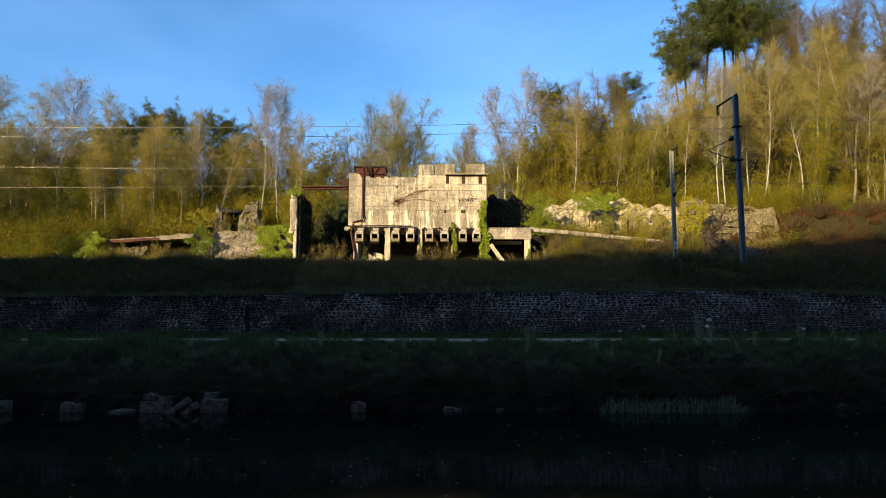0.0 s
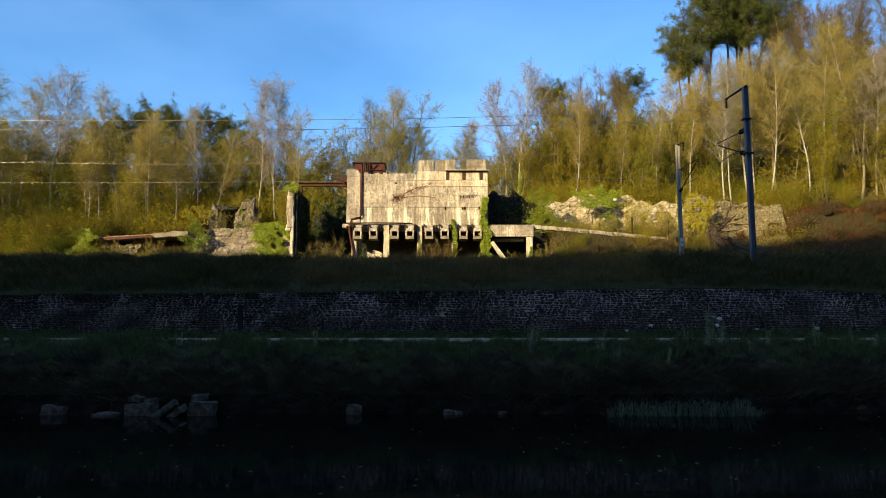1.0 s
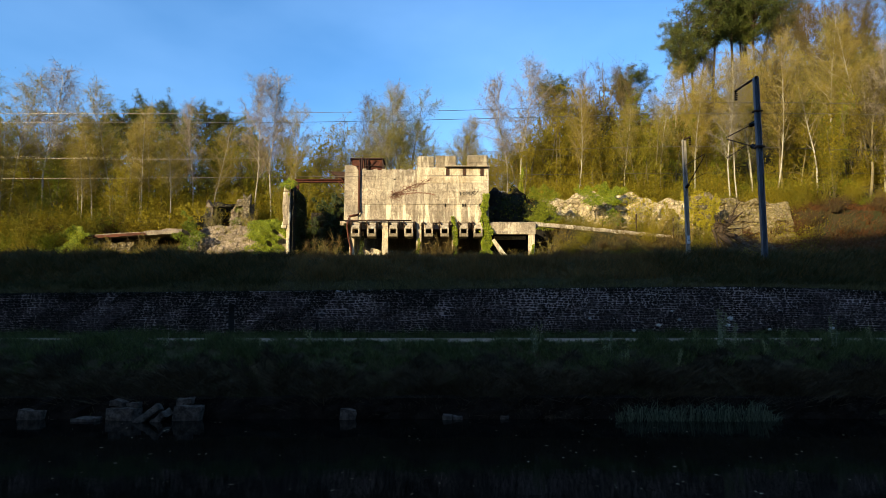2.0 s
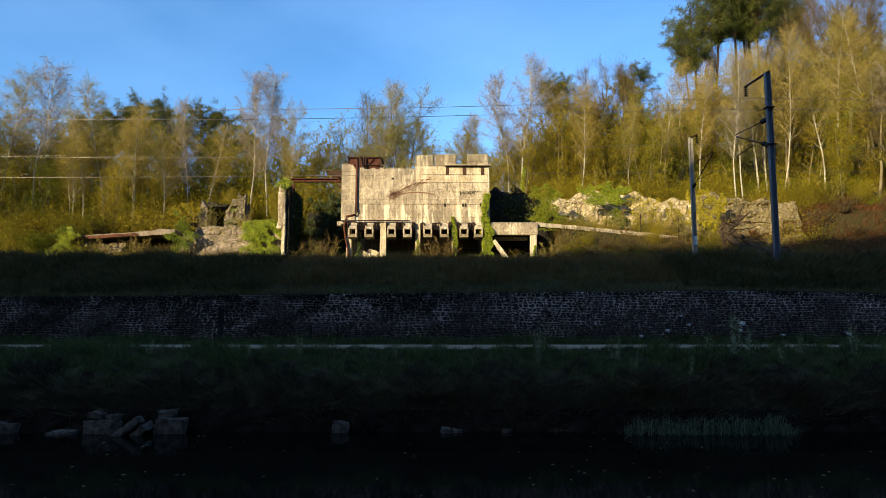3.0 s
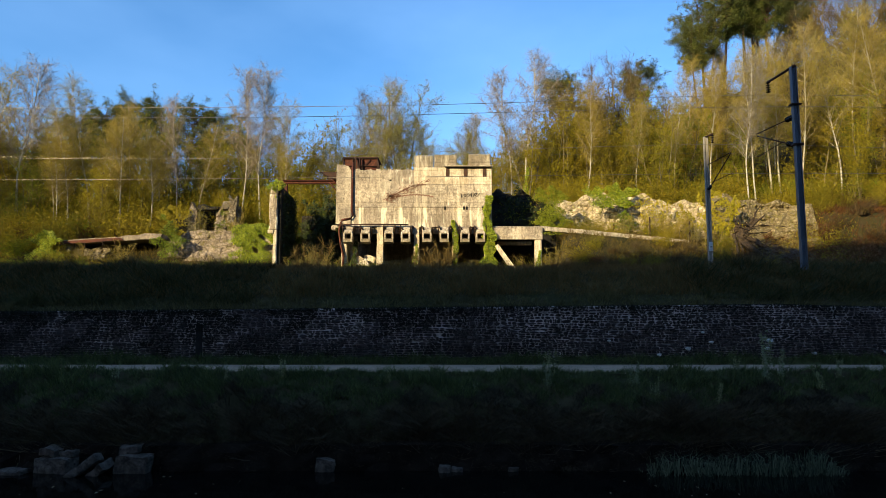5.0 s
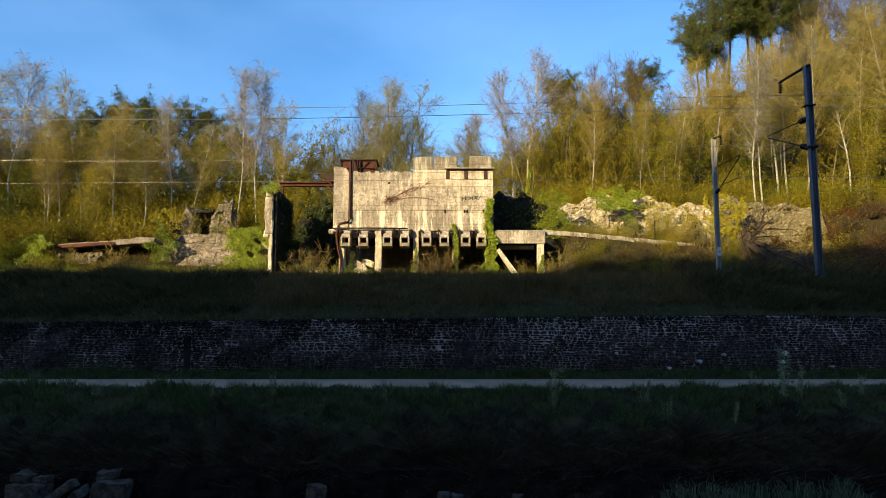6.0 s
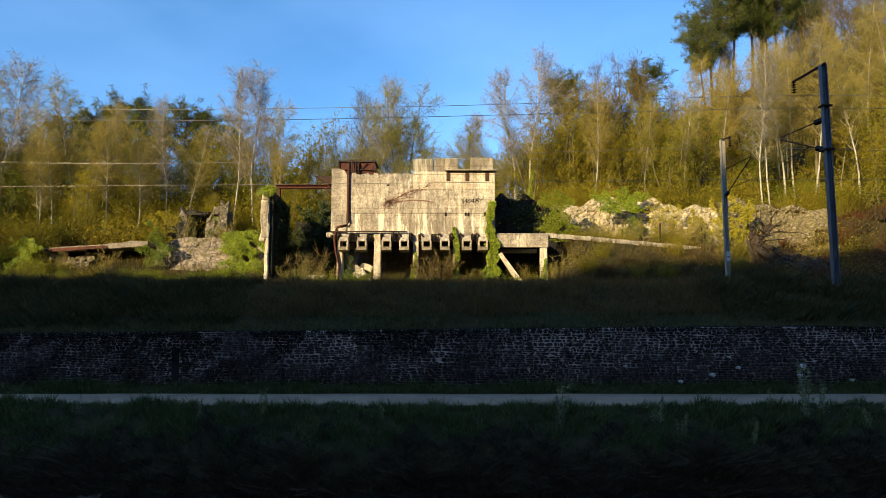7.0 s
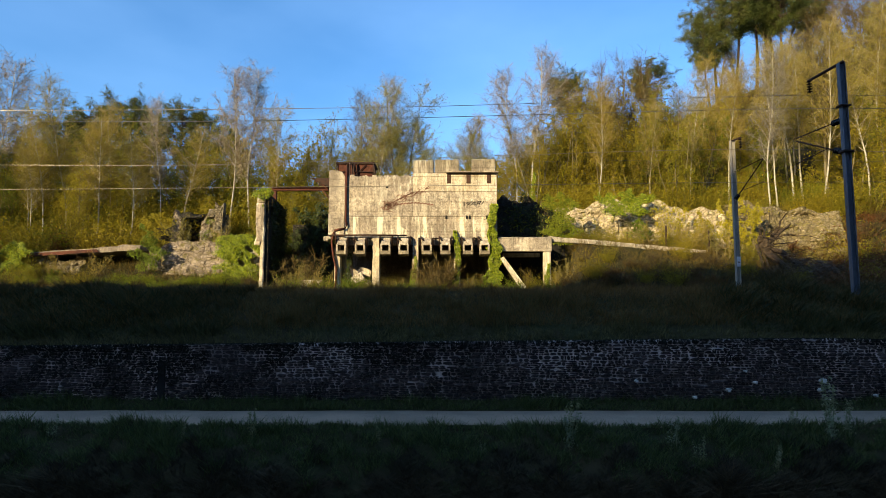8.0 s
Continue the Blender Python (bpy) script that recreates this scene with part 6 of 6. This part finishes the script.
def build_reeds():
    g = np.random.default_rng(31)
    n = 760
    x = g.uniform(5.3, 10.3, n)
    y = 21.15 + g.uniform(-0.45, 0.35, n)
    ends = np.clip(np.minimum(x - 5.1, 10.6 - x) / 0.9, 0.25, 1.0)
    h = g.uniform(0.40, 0.95, n) * ends * (0.84 + 0.12 * np.sin(x * 1.3 + 1) + 0.12 * np.sin(x * 4.3) * np.sin(x * 1.9))
    base = np.stack([x, y, np.full(n, -0.15)], 1)
    mid = base + np.stack([g.normal(0.02, 0.12, n), g.normal(0, 0.07, n), h * 0.75], 1)
    tip = mid + np.stack([g.normal(0.05, 0.24, n), g.normal(-0.04, 0.14, n), h * g.uniform(-0.15, 0.35, n)], 1)
    w = 0.011
    s = np.stack([np.full(n, w), np.zeros(n), np.zeros(n)], 1)
    v = np.stack([base - s, base + s, mid + s, mid - s, tip], 1).reshape(-1, 3)
    f = [q for i in range(n) for q in ((5 * i, 5 * i + 1, 5 * i + 2, 5 * i + 3), (5 * i + 3, 5 * i + 2, 5 * i + 4))]
    structure("reed_bed", (v, f), M["reed"], "bed of grey-green reeds at the water's edge", "reeds", "stuff")
    # dead straw, roots and litter hanging over the water
    n = 5200
    x = np.concatenate([g.normal(3.2, 1.0, n // 2), g.uniform(-20, 20, n // 2)])
    y = g.uniform(21.3, 22.3, n)
    base = np.stack([x, y, ground_z(x, y) + 0.05], 1)
    d = np.stack([g.normal(0, 0.25, n), g.uniform(-0.5, 0.05, n), g.uniform(-0.5, 0.25, n)], 1) * g.uniform(0.3, 1.1, (n, 1))
    structure("dead_straw", spikes(g, base, base + d, 0.007), M["straw"], "dead straw and roots trailing to the water", "straw", "stuff")
    n = 460
    x, y = g.uniform(-20, 20, n), 21.0 - g.random(n) ** 0.8 * 12
    v, f = [], []
    for i in range(n):
        a, s = g.uniform(0, 3.1), g.uniform(0.015, 0.06)
        c, q = math.cos(a) * s, math.sin(a) * s
        v += [(x[i] - c, y[i] - q, 0.004), (x[i] + q * 0.5, y[i] - c * 0.5, 0.006), (x[i] + c, y[i] + q, 0.004), (x[i] - q * 0.5, y[i] + c * 0.5, 0.006)]
        f.append((4 * i, 4 * i + 1, 4 * i + 2, 4 * i + 3))
    structure("floating_leaf_litter", (v, f), M["flake"], "scattered pale leaves afloat on the water", "leaf litter", "stuff")


build_reeds()


# the undercut foot of the bank
def build_bank_foot():
    xs = np.arange(-24, 24.1, 0.3)
    v, f = [], []
    for x in xs:
        for u in range(6):
            z = -0.4 + u * 0.2
            q = noise.fractal(Vector((x * 1.6, z * 2.6, 5)), 1.0, 2.0, 5)
            v.append((x, 21.42 + 0.5 * max(0, z) * (0.8 + 0.2 * math.sin(x)) - 0.16 - 0.14 * q, z + 0.06 * q))
        v.append((x, 22.6, 0.75))
    for i in range(len(xs) - 1):
        for k in range(6):
            a = i * 7 + k
            f.append((a, a + 7, a + 8, a + 1))
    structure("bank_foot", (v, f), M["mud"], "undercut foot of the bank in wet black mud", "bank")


build_bank_foot()


# fallen masonry blocks at the water's edge
def stone_block(x0, x1, y, z0, z1, tilt=0.0, seed=0, deep=0.5):
    t = thing("masonry_block", ((x0 + x1) / 2, y + deep / 2, z0), "grey masonry block lying at the water's edge", "stone block", "fallen blocks by the water")
    c = Vector(((x0 + x1) / 2, y + deep / 2, (z0 + z1) / 2))
    size = Vector((x1 - x0, deep, z1 - z0))
    bm = bmesh.new()
    bmesh.ops.create_cube(bm, size=1.0)
    bmesh.ops.subdivide_edges(bm, edges=bm.edges[:], cuts=5, use_grid_fill=True)
    for v in bm.verts:
        q = v.co.copy()
        worn = 1 - 0.05 * max(0.0, sorted((abs(q.x), abs(q.y), abs(q.z)))[1] - 0.3) / 0.2
        v.co = Vector((q.x * size.x, q.y * size.y, q.z * size.z)) * worn
        v.co += 0.05 * Vector(noise.noise_vector(v.co * 3.1 + Vector((seed * 3.7, 0, 0)))) + 0.02 * Vector(noise.noise_vector(v.co * 11 + Vector((0, seed, 0))))
    bmesh.ops.rotate(bm, verts=bm.verts, cent=(0, 0, 0), matrix=Matrix.Rotation(radians(tilt), 3, "Y") @ Matrix.Rotation(radians((seed * 37) % 17 - 8), 3, "Z"))
    bmesh.ops.translate(bm, verts=bm.verts, vec=c)
    part("block", bm, M["block"], t)


for k, (x0, x1, y, z0, z1, tilt) in enumerate([(-10.15, -9.2, 21.0, -0.1, 0.36, 0), (-10.1, -9.65, 21.15, 0.36, 0.56, 7), (-9.6, -9.2, 21.2, 0.36, 0.5, -3), (-8.1, -7.25, 21.0, -0.1, 0.42, 1), (-8.1, -7.6, 21.2, 0.42, 0.62, -3),
                                               (-9.25, -8.35, 20.7, 0.05, 0.27, -38), (-8.65, -8.15, 20.75, 0.0, 0.2, -42), (-11.1, -10.3, 20.85, -0.08, 0.08, -3), (-12.9, -12.1, 21.1, -0.1, 0.3, 4),
                                               (-3.05, -2.55, 21.15, -0.1, 0.3, 3), (-15.2, -14.6, 21.1, -0.1, 0.35, 0), (0.1, 0.4, 21.1, -0.05, 0.14, 8), (0.45, 0.75, 21.15, -0.05, 0.1, 0), (1.9, 2.2, 21.2, -0.05, 0.1, 5)]):
    stone_block(x0, x1, y, z0, z1, tilt, k)


# ---- ivy ----
def ivy(name, label, mat, n, sampler, size=0.075, seed=0, origin=(0, 0, 0)):
    g = np.random.default_rng(seed)
    pts, out = sampler(g, n)
    n = len(pts)
    swell = 0.10 + 0.12 * np.sin(pts[:, 0] * 3.1 + seed) * np.sin(pts[:, 2] * 2.7) + 0.08 * np.sin(pts[:, 0] * 7 + pts[:, 2] * 6)
    t = thing(name, origin, label, "ivy", "ivy on the ruins")
    part("foliage", leaves(g, pts + out * (swell[:, None] + g.uniform(-0.02, 0.16, (n, 1))), size, 0.0, out + np.array([-0.3, -0.2, 0.35])), mat, t)
    st = 30
    k = g.integers(0, n, st)
    part("stem", stack(*[spikes(g, pts[k], pts[k] + np.stack([g.normal(0, 0.2, st), np.full(st, -0.02), -g.uniform(0.3, 1.0, st)], 1), 0.012)]), M["twig_brown"], t)


def column(cx, y, wx, z0, z1, taper=0.6):
    def s(g, n):
        u = g.random(n) ** 1.1
        z = z0 + (z1 - z0) * u
        half = wx * (1 - taper * u) * (0.75 + 0.35 * np.sin(z * 2.3) * np.sin(z * 5.1))
        x = cx + g.uniform(-1, 1, n) * half + 0.1 * np.sin(z * 1.7)
        return np.stack([x, np.full(n, y), z], 1), np.stack([np.zeros(n), np.full(n, -1.0), np.zeros(n)], 1)
    return s


def slab(x0, x1, y, z0, z1, deep=0.0, ragged=0.25, taper=0.25):
    """A hanging sheet with a torn, uneven outline."""
    def s(g, n):
        m = n * 3
        cx, hx = (x0 + x1) / 2, (x1 - x0) / 2
        x = g.uniform(x0 - 0.5, x1 + 0.5, m)
        top = z1 + ragged * (np.sin(x * 3.7) * np.sin(x * 1.3) + 0.5 * np.sin(x * 8.1))
        u = g.random(m) ** 0.85
        z = z0 + (top - z0) * u
        edge = hx + 0.35 * np.sin(z * 3.1 + x0) + 0.25 * np.sin(z * 7.3 + 2) - taper * hx * u ** 2
        holes = np.sin(x * 2.9 + 1.3 * np.sin(z * 2.2)) * np.sin(z * 3.3 + x) < 0.78
        ok = (np.abs(x - cx) < edge * g.uniform(0.7, 1.05, m)) & holes
        x, z, top = x[ok][:n], z[ok][:n], top[ok][:n]
        return np.stack([x, y - deep * (top - z) / (z1 - z0), z], 1), np.stack([0 * x, 0 * x - 1.0, 0 * x + 0.2], 1)
    return s


ivy("ivy_column", "thick bright ivy climbing the bunker's corner leg", M["ivy"], 4200, column(3.2, BY - 0.1, 0.75, 5.9, 11.6, 0.72), 0.085, 1, (3.2, BY - 0.1, 5.9))
ivy("ivy_column", "bright ivy climbing a bunker leg", M["ivy"], 1300, column(0.98, BY - 0.05, 0.30, 6.0, 10.0, 0.5), 0.07, 2, (1.0, BY - 0.1, 5.9))
ivy("ivy_column", "thin ivy on the foot of a bunker leg", M["ivy"], 500, column(-1.6, BY - 0.05, 0.26, 6.0, 8.4, 0.6), 0.06, 3, (-1.5, BY - 0.1, 5.9))
ivy("ivy_column", "thin ivy on the bay's post", M["ivy"], 500, column(6.5, BY - 0.03, 0.25, 6.0, 8.0, 0.5), 0.06, 4, (6.5, BY - 0.1, 5.9))
ivy("ivy_column", "ivy trailing on a bunker leg", M["ivy_shade"], 500, column(-5.65, BY + 0.2, 0.25, 6.6, 8.6, 0.2), 0.06, 5, (-5.7, BY, 6))
ivy("ivy_cover", "bright ivy smothering a low wall", M["ivy"], 11000, slab(-13.75, -10.9, 45.3, 6.6, 9.75, 0.5, 0.08), 0.062, 6, (-12.1, 45.3, 6.6))
ivy("ivy_cover", "bright ivy hanging over the slab's end", M["ivy"], 5200, slab(-26.9, -24.7, 45.2, 6.4, 9.1, 0.5, 0.3), 0.075, 7, (-26, 45.3, 6.4))
ivy("ivy_cover", "green ivy on the wing wall's edge", M["ivy"], 700, slab(-10.75, -10.3, 43.97, 10.6, 12.3, 0.0, 0.1), 0.07, 8, (-10.5, 43.9, 10.6))
# ivy in the gap takes the copy with shade painted into the leaves
ivy("ivy_cover", "ivy deep in the gap, coloured dark for shade", M["ivy_shade"], 4500, slab(-10.1, -6.9, 49.4, 6.6, 12.0, 0.4, 0.5), 0.1, 9, (-8.5, 49.4, 6.2))
def inner(x, y0, y1, z0, z1, side):
    def s(g, n):
        return np.stack([np.full(n, x), g.uniform(y0, y1, n), g.uniform(z0, z1, n)], 1), np.stack([np.full(n, side), np.zeros(n), np.zeros(n)], 1)
    return s


ivy("ivy_cover", "ivy inside the wing wall, coloured dark for shade", M["ivy_shade"], 2600, inner(-10.2, 44.3, 47.8, 6.6, 11.8, 0.6), 0.09, 21, (-10.2, 46, 6.4))
ivy("ivy_cover", "ivy on the bunker's side wall, coloured dark for shade", M["ivy_shade"], 2600, inner(-6.85, 46.2, 50, 9.4, 12.6, -0.6), 0.1, 22, (-6.9, 48, 9.4))
ivy("ivy_cover", "lush green ivy over the rock face", M["leaf_green"], 3600, slab(7.0, 9.0, 48.7, 9.4, 12.7, 0.3, 0.25, 0.0), 0.07, 10, (8, 48.7, 9.4))
ivy("ivy_cover", "lush green ivy hanging over the rock's brow", M["ivy"], 4500, slab(11.2, 14.6, 50.7, 11.7, 13.3, 0.2, 0.3, -0.1), 0.065, 15, (12.4, 50.7, 9.6))
ivy("ivy_column", "bright ivy climbing a birch trunk", M["ivy"], 1500, column(7.0, 53.8, 0.32, 11.6, 15.6, 0.6), 0.065, 16, (7.0, 53.9, 11.2))
ivy("ivy_cover", "yellow-green ivy draped on the rock face", M["leaf_yellow"], 900, slab(14.6, 17.6, 50.7, 9.6, 12.4, 0.3, 0.7), 0.085, 11, (16, 50.7, 9.4))
ivy("ivy_cover", "yellow-green ivy draped on the rock face", M["leaf_yellow"], 1300, slab(19.3, 21.4, 50.7, 9.8, 12.6, 0.3, 0.7), 0.085, 12, (20.3, 50.7, 9.4))
ivy("ivy_cover", "ivy hanging beside the ruined abutment", M["leaf_green"], 1500, slab(-18.6, -17.0, 45.4, 7.4, 9.9, 0.4, 0.4), 0.08, 13, (-17.8, 45.4, 6.9))
ivy("ivy_cover", "ivy on the rubble wall, coloured dark for shade", M["ivy_shade"], 1200, slab(4.2, 8.0, 48.9, 9.6, 12.4, 0.1, 0.6), 0.08, 14, (6.8, 48.8, 9.5))


ivy("ivy_cover", "brown-green creeper over the ruined shed", M["leaf_olive"], 1500, slab(-20.8, -18.4, 49.8, 9.2, 11.9, 0.2, 0.5), 0.07, 41, (-19.6, 49.9, 9.2))
ivy("ivy_cover", "creeper on the shed's broken lintel", M["leaf_green"], 600, slab(-16.3, -15.4, 49.7, 9.4, 11.0, 0.2, 0.5), 0.06, 42, (-15.9, 49.8, 9.2))
ivy("ivy_cover", "yellow-green ivy on the broken bank", M["leaf_yellow"], 1200, slab(21.0, 22.4, 49.9, 9.6, 12.2, -0.9, 0.5), 0.085, 31, (21.7, 50.2, 9.4))
ivy("ivy_cover", "ivy trailing down the rock face", M["leaf_green"], 1100, slab(13.2, 14.6, 50.8, 9.8, 12.4, 0.2, 0.6), 0.085, 32, (13.0, 50.7, 9.6))
ivy("ivy_cover", "dry creeper on the rock face", M["leaf_olive"], 900, slab(17.6, 19.2, 50.8, 9.6, 11.4, 0.3, 0.6), 0.08, 33, (18.4, 50.7, 9.4))


# ---- bare shrubs, the uprooted stump, posts ----
def twiggy(seed, h, wide, n=230):
    g = np.random.default_rng(seed)
    wood = []
    tips = []
    for k in range(9):
        a = g.uniform(0, 6.28)
        p = bent(g, (0.1 * math.cos(a), 0.1 * math.sin(a), -0.1), (wide * math.cos(a), wide * math.sin(a), 1), h * g.uniform(0.6, 1), 5, 0.14, 0.03)
        wood.append(tube(p, [0.022, 0.018, 0.014, 0.01, 0.006, 0.003], 4, caps=False))
        for _ in range(n // 5):
            tips.append(along(p, g.uniform(0.25, 1)))
    tips = np.array(tips)
    d = g.normal(0, 0.28, tips.shape) + np.array([0, 0, 0.25])
    return joined(*wood), spikes(g, tips, tips + d * h * 0.28, 0.014), leaves(g, tips + d * h * 0.2, 0.03)


SHRUB = [plant("bare_shrub", twiggy(800 + k, 2.5, 0.45), (M["bark_pale"], M["twig_gold"], M["leaf_olive"]), "bare pale-twigged shrub before the bunker", "shrub", "bare shrubs by the bunker") for k in range(2)]
BROWN = [plant("brown_shrub", twiggy(820 + k, 2.6, 0.5, 300)[:2], (M["bark"], M["twig_brown"]), "bare brown thorny shrub under the bunker", "shrub", "bare shrubs by the bunker") for k in range(2)]
for k, (x, y, h) in enumerate([(-0.35, 44.5, 1.15), (0.25, 44.6, 1.05), (-0.05, 44.3, 1.1), (-0.9, 44.6, 0.8), (5.2, 44.8, 0.8), (2.2, 44.7, 0.6), (-8.4, 45.6, 1.3), (-9.2, 46.4, 1.4), (-2.9, 44.6, 0.5)]):
    put(BROWN[k % 2], x, y, h, 65 * k)
for k, (x, y, h) in enumerate([(-8.6, 44.2, 0.8), (-7.7, 44.1, 0.65), (-9.4, 44.4, 0.75), (-7.1, 44.3, 0.6), (-8.0, 45.5, 1.0), (-8.2, 45.0, 0.8), (-7.4, 44.8, 0.6), (-9.3, 45.3, 0.7), (5.3, 45.9, 0.7), (5.9, 44.7, 0.5), (-15.0, 49.0, 1.0), (-17.5, 48.9, 1.1), (13.6, 49.8, 1.0), (11.0, 50.0, 0.8), (18.8, 50.0, 1.0), (14.6, 50.2, 0.9), (15.9, 50.3, 1.2), (17.7, 50.2, 1.0), (19.8, 50.1, 0.9), (12.3, 50.3, 0.7), (-2.5, 44.4, 0.5), (1.9, 44.4, 0.55), (6.9, 45.0, 0.75), (7.6, 45.4, 0.8), (-9.0, 46.2, 1.0), (-7.8, 46.6, 1.1), (16.9, 49.9, 1.1), (22.2, 49.6, 0.9), (25.9, 49.5, 1.1), (-23.4, 44.9, 0.7), (-20.8, 45.0, 0.8)]):
    put(SHRUB[k % 2], x, y, h, 70 * k)


def build_stump():
    """A tree torn out of the slope: root end up in the air, split butt, log lying downhill in a tangle of dead brush."""
    g = np.random.default_rng(77)
    t = thing("uprooted_tree", (21.6, 47.0, 7.4), "fallen dead tree with torn roots, lying down the slope in brushwood", "dead tree")

    def gnarled(pts, radii, sides=9, rough=0.35):
        v, f = tube(pts, radii, sides)[:2]
        centre = np.repeat(np.array([np.asarray(p) for p in pts]), sides, 0)
        v = np.array([np.asarray(q) for q in v], float)
        for i in range(min(len(v), len(centre))):
            q = noise.fractal(Vector(v[i] * 3.1), 0.9, 2.0, 4)
            v[i] = centre[i] + (v[i] - centre[i]) * (1 + rough * q)
        return v.tolist(), f

    def fine(pts, n):
        return [Vector(along([np.array(q, float) for q in pts], u) + g.normal(0, 0.03, 3)) for u in np.linspace(0, 1, n)]
    log = fine([(21.2, 48.2, 10.0), (21.3, 48.1, 9.5), (21.4, 47.9, 9.0), (21.6, 47.1, 8.3), (21.85, 46.1, 7.5), (22.1, 45.0, 6.8), (22.4, 44.4, 6.4)], 18)
    part("log", gnarled(log, [float(q) for q in np.interp(np.arange(18), [0, 2, 4, 6, 12, 17], [0.20, 0.34, 0.32, 0.24, 0.19, 0.12])], 12, 0.55), M["deadwood"], t)
    second = fine([(21.5, 48.0, 9.2), (22.0, 47.6, 8.9), (22.6, 46.9, 8.2), (23.2, 45.9, 7.3), (23.7, 45.0, 6.6)], 12)
    part("log", gnarled(second, [0.20, 0.19, 0.17, 0.16, 0.15, 0.14, 0.13, 0.12, 0.11, 0.10, 0.08, 0.05], 9, 0.5), M["deadwood"], t)
    roots = ((((21.25, 48.1, 9.7), (21.0, 48.0, 10.2), (21.1, 48.0, 10.6)), 0.16), (((21.3, 48.1, 9.7), (21.35, 48.1, 10.2), (21.25, 48.2, 10.75)), 0.10),
             (((21.5, 48.1, 9.6), (22.1, 48.1, 10.3), (22.6, 48.2, 11.1), (23.05, 48.2, 11.65)), 0.09),
             (((21.5, 48.1, 9.5), (22.0, 48.1, 9.95), (22.6, 48.1, 10.4), (23.2, 48.2, 10.85)), 0.21), (((21.7, 48.1, 9.9), (22.2, 48.1, 10.4), (22.75, 48.2, 10.65)), 0.10),
             (((21.6, 48.0, 9.6), (22.6, 47.9, 10.1), (24.2, 47.9, 10.0), (25.1, 48.0, 9.75)), 0.05), (((21.6, 48.0, 9.4), (22.6, 47.9, 9.5), (23.4, 47.8, 9.7)), 0.05),
             (((21.1, 48.1, 9.9), (20.85, 48.0, 9.4), (20.9, 47.8, 8.6), (20.85, 47.4, 7.7), (20.5, 46.5, 6.9)), 0.13),
             (((21.1, 47.9, 8.9), (21.2, 47.5, 8.2), (21.0, 47.0, 7.5), (21.1, 46.2, 6.9)), 0.07), (((21.0, 47.4, 7.9), (20.7, 46.9, 7.4), (20.3, 46.4, 7.1)), 0.05))
    for pts, r in roots:
        p = fine(pts, 9)
        part("root", gnarled(p, [r * (1 - 0.85 * (i / 8) ** 1.6) for i in range(9)], 8, 0.55), M["deadwood"], t)
    for k in range(40):
        p = bent(g, np.array((21.3, 48.0, 9.7)) + g.normal(0, 0.22, 3) * np.array([0.8, 0.8, 2.0]), (g.uniform(-0.35, 1.0), g.normal(-0.2, 0.4), g.uniform(-0.8, 0.9)), g.uniform(0.4, 1.6), 5, 0.3, -0.02)
        r = float(g.uniform(0.014, 0.04))
        part("root", tube(p, [r, r * 0.85, r * 0.7, r * 0.5, r * 0.35, 0.004], 4), M["deadwood"], t)
    for k in range(50):
        u = g.uniform(0.2, 0.95)
        p = bent(g, np.array(along(second if k % 2 else log, u)) + g.normal(0, 0.2, 3), (0.8, g.normal(-0.5, 0.4), g.uniform(-0.8, 0.3)), g.uniform(0.8, 2.6), 5, 0.3, -0.03)
        p = [np.array([q[0], q[1], max(q[2], float(ground_z(q[0], q[1])) + 0.03)]) for q in p]
        r = float(g.uniform(0.012, 0.032))
        part("limb", tube(p, [r, r * 0.85, r * 0.7, r * 0.5, r * 0.35, 0.004], 4), M["deadwood"], t)
    n = 3000
    u, w = g.random(n), g.random(n)
    x, y = 21.2 + 4.4 * u, 44.2 + 3.8 * w
    base = np.stack([x, y, ground_z(x, y) + g.random(n) ** 1.3 * np.interp(u, [0, 0.25, 0.6, 1.0], [0.4, 1.5, 1.3, 0.5])], 1)
    tip = base + np.stack([g.normal(0.3, 0.4, n), g.normal(-0.1, 0.3, n), g.normal(-0.12, 0.3, n)], 1)
    tip[:, 2] = np.maximum(tip[:, 2], ground_z(tip[:, 0], tip[:, 1]) + 0.02)
    part("brushwood", spikes(g, base, tip, 0.018), M["deadtwig"], t)


build_stump()
for x, y, z0, z1 in ((15.4, 49.6, 8.5, 10.9), (18.4, 49.8, 8.4, 10.6), (12.8, 49.8, 8.9, 10.4)):
    t = thing("fence_post", (x, y, z0), "dark weathered post before the rock face", "post", "posts before the rock")
    part("post", tube([(x, y, z0 - 0.2), (x + 0.03, y, z1)], [0.07, 0.055], 6), M["rust_dark"], t)
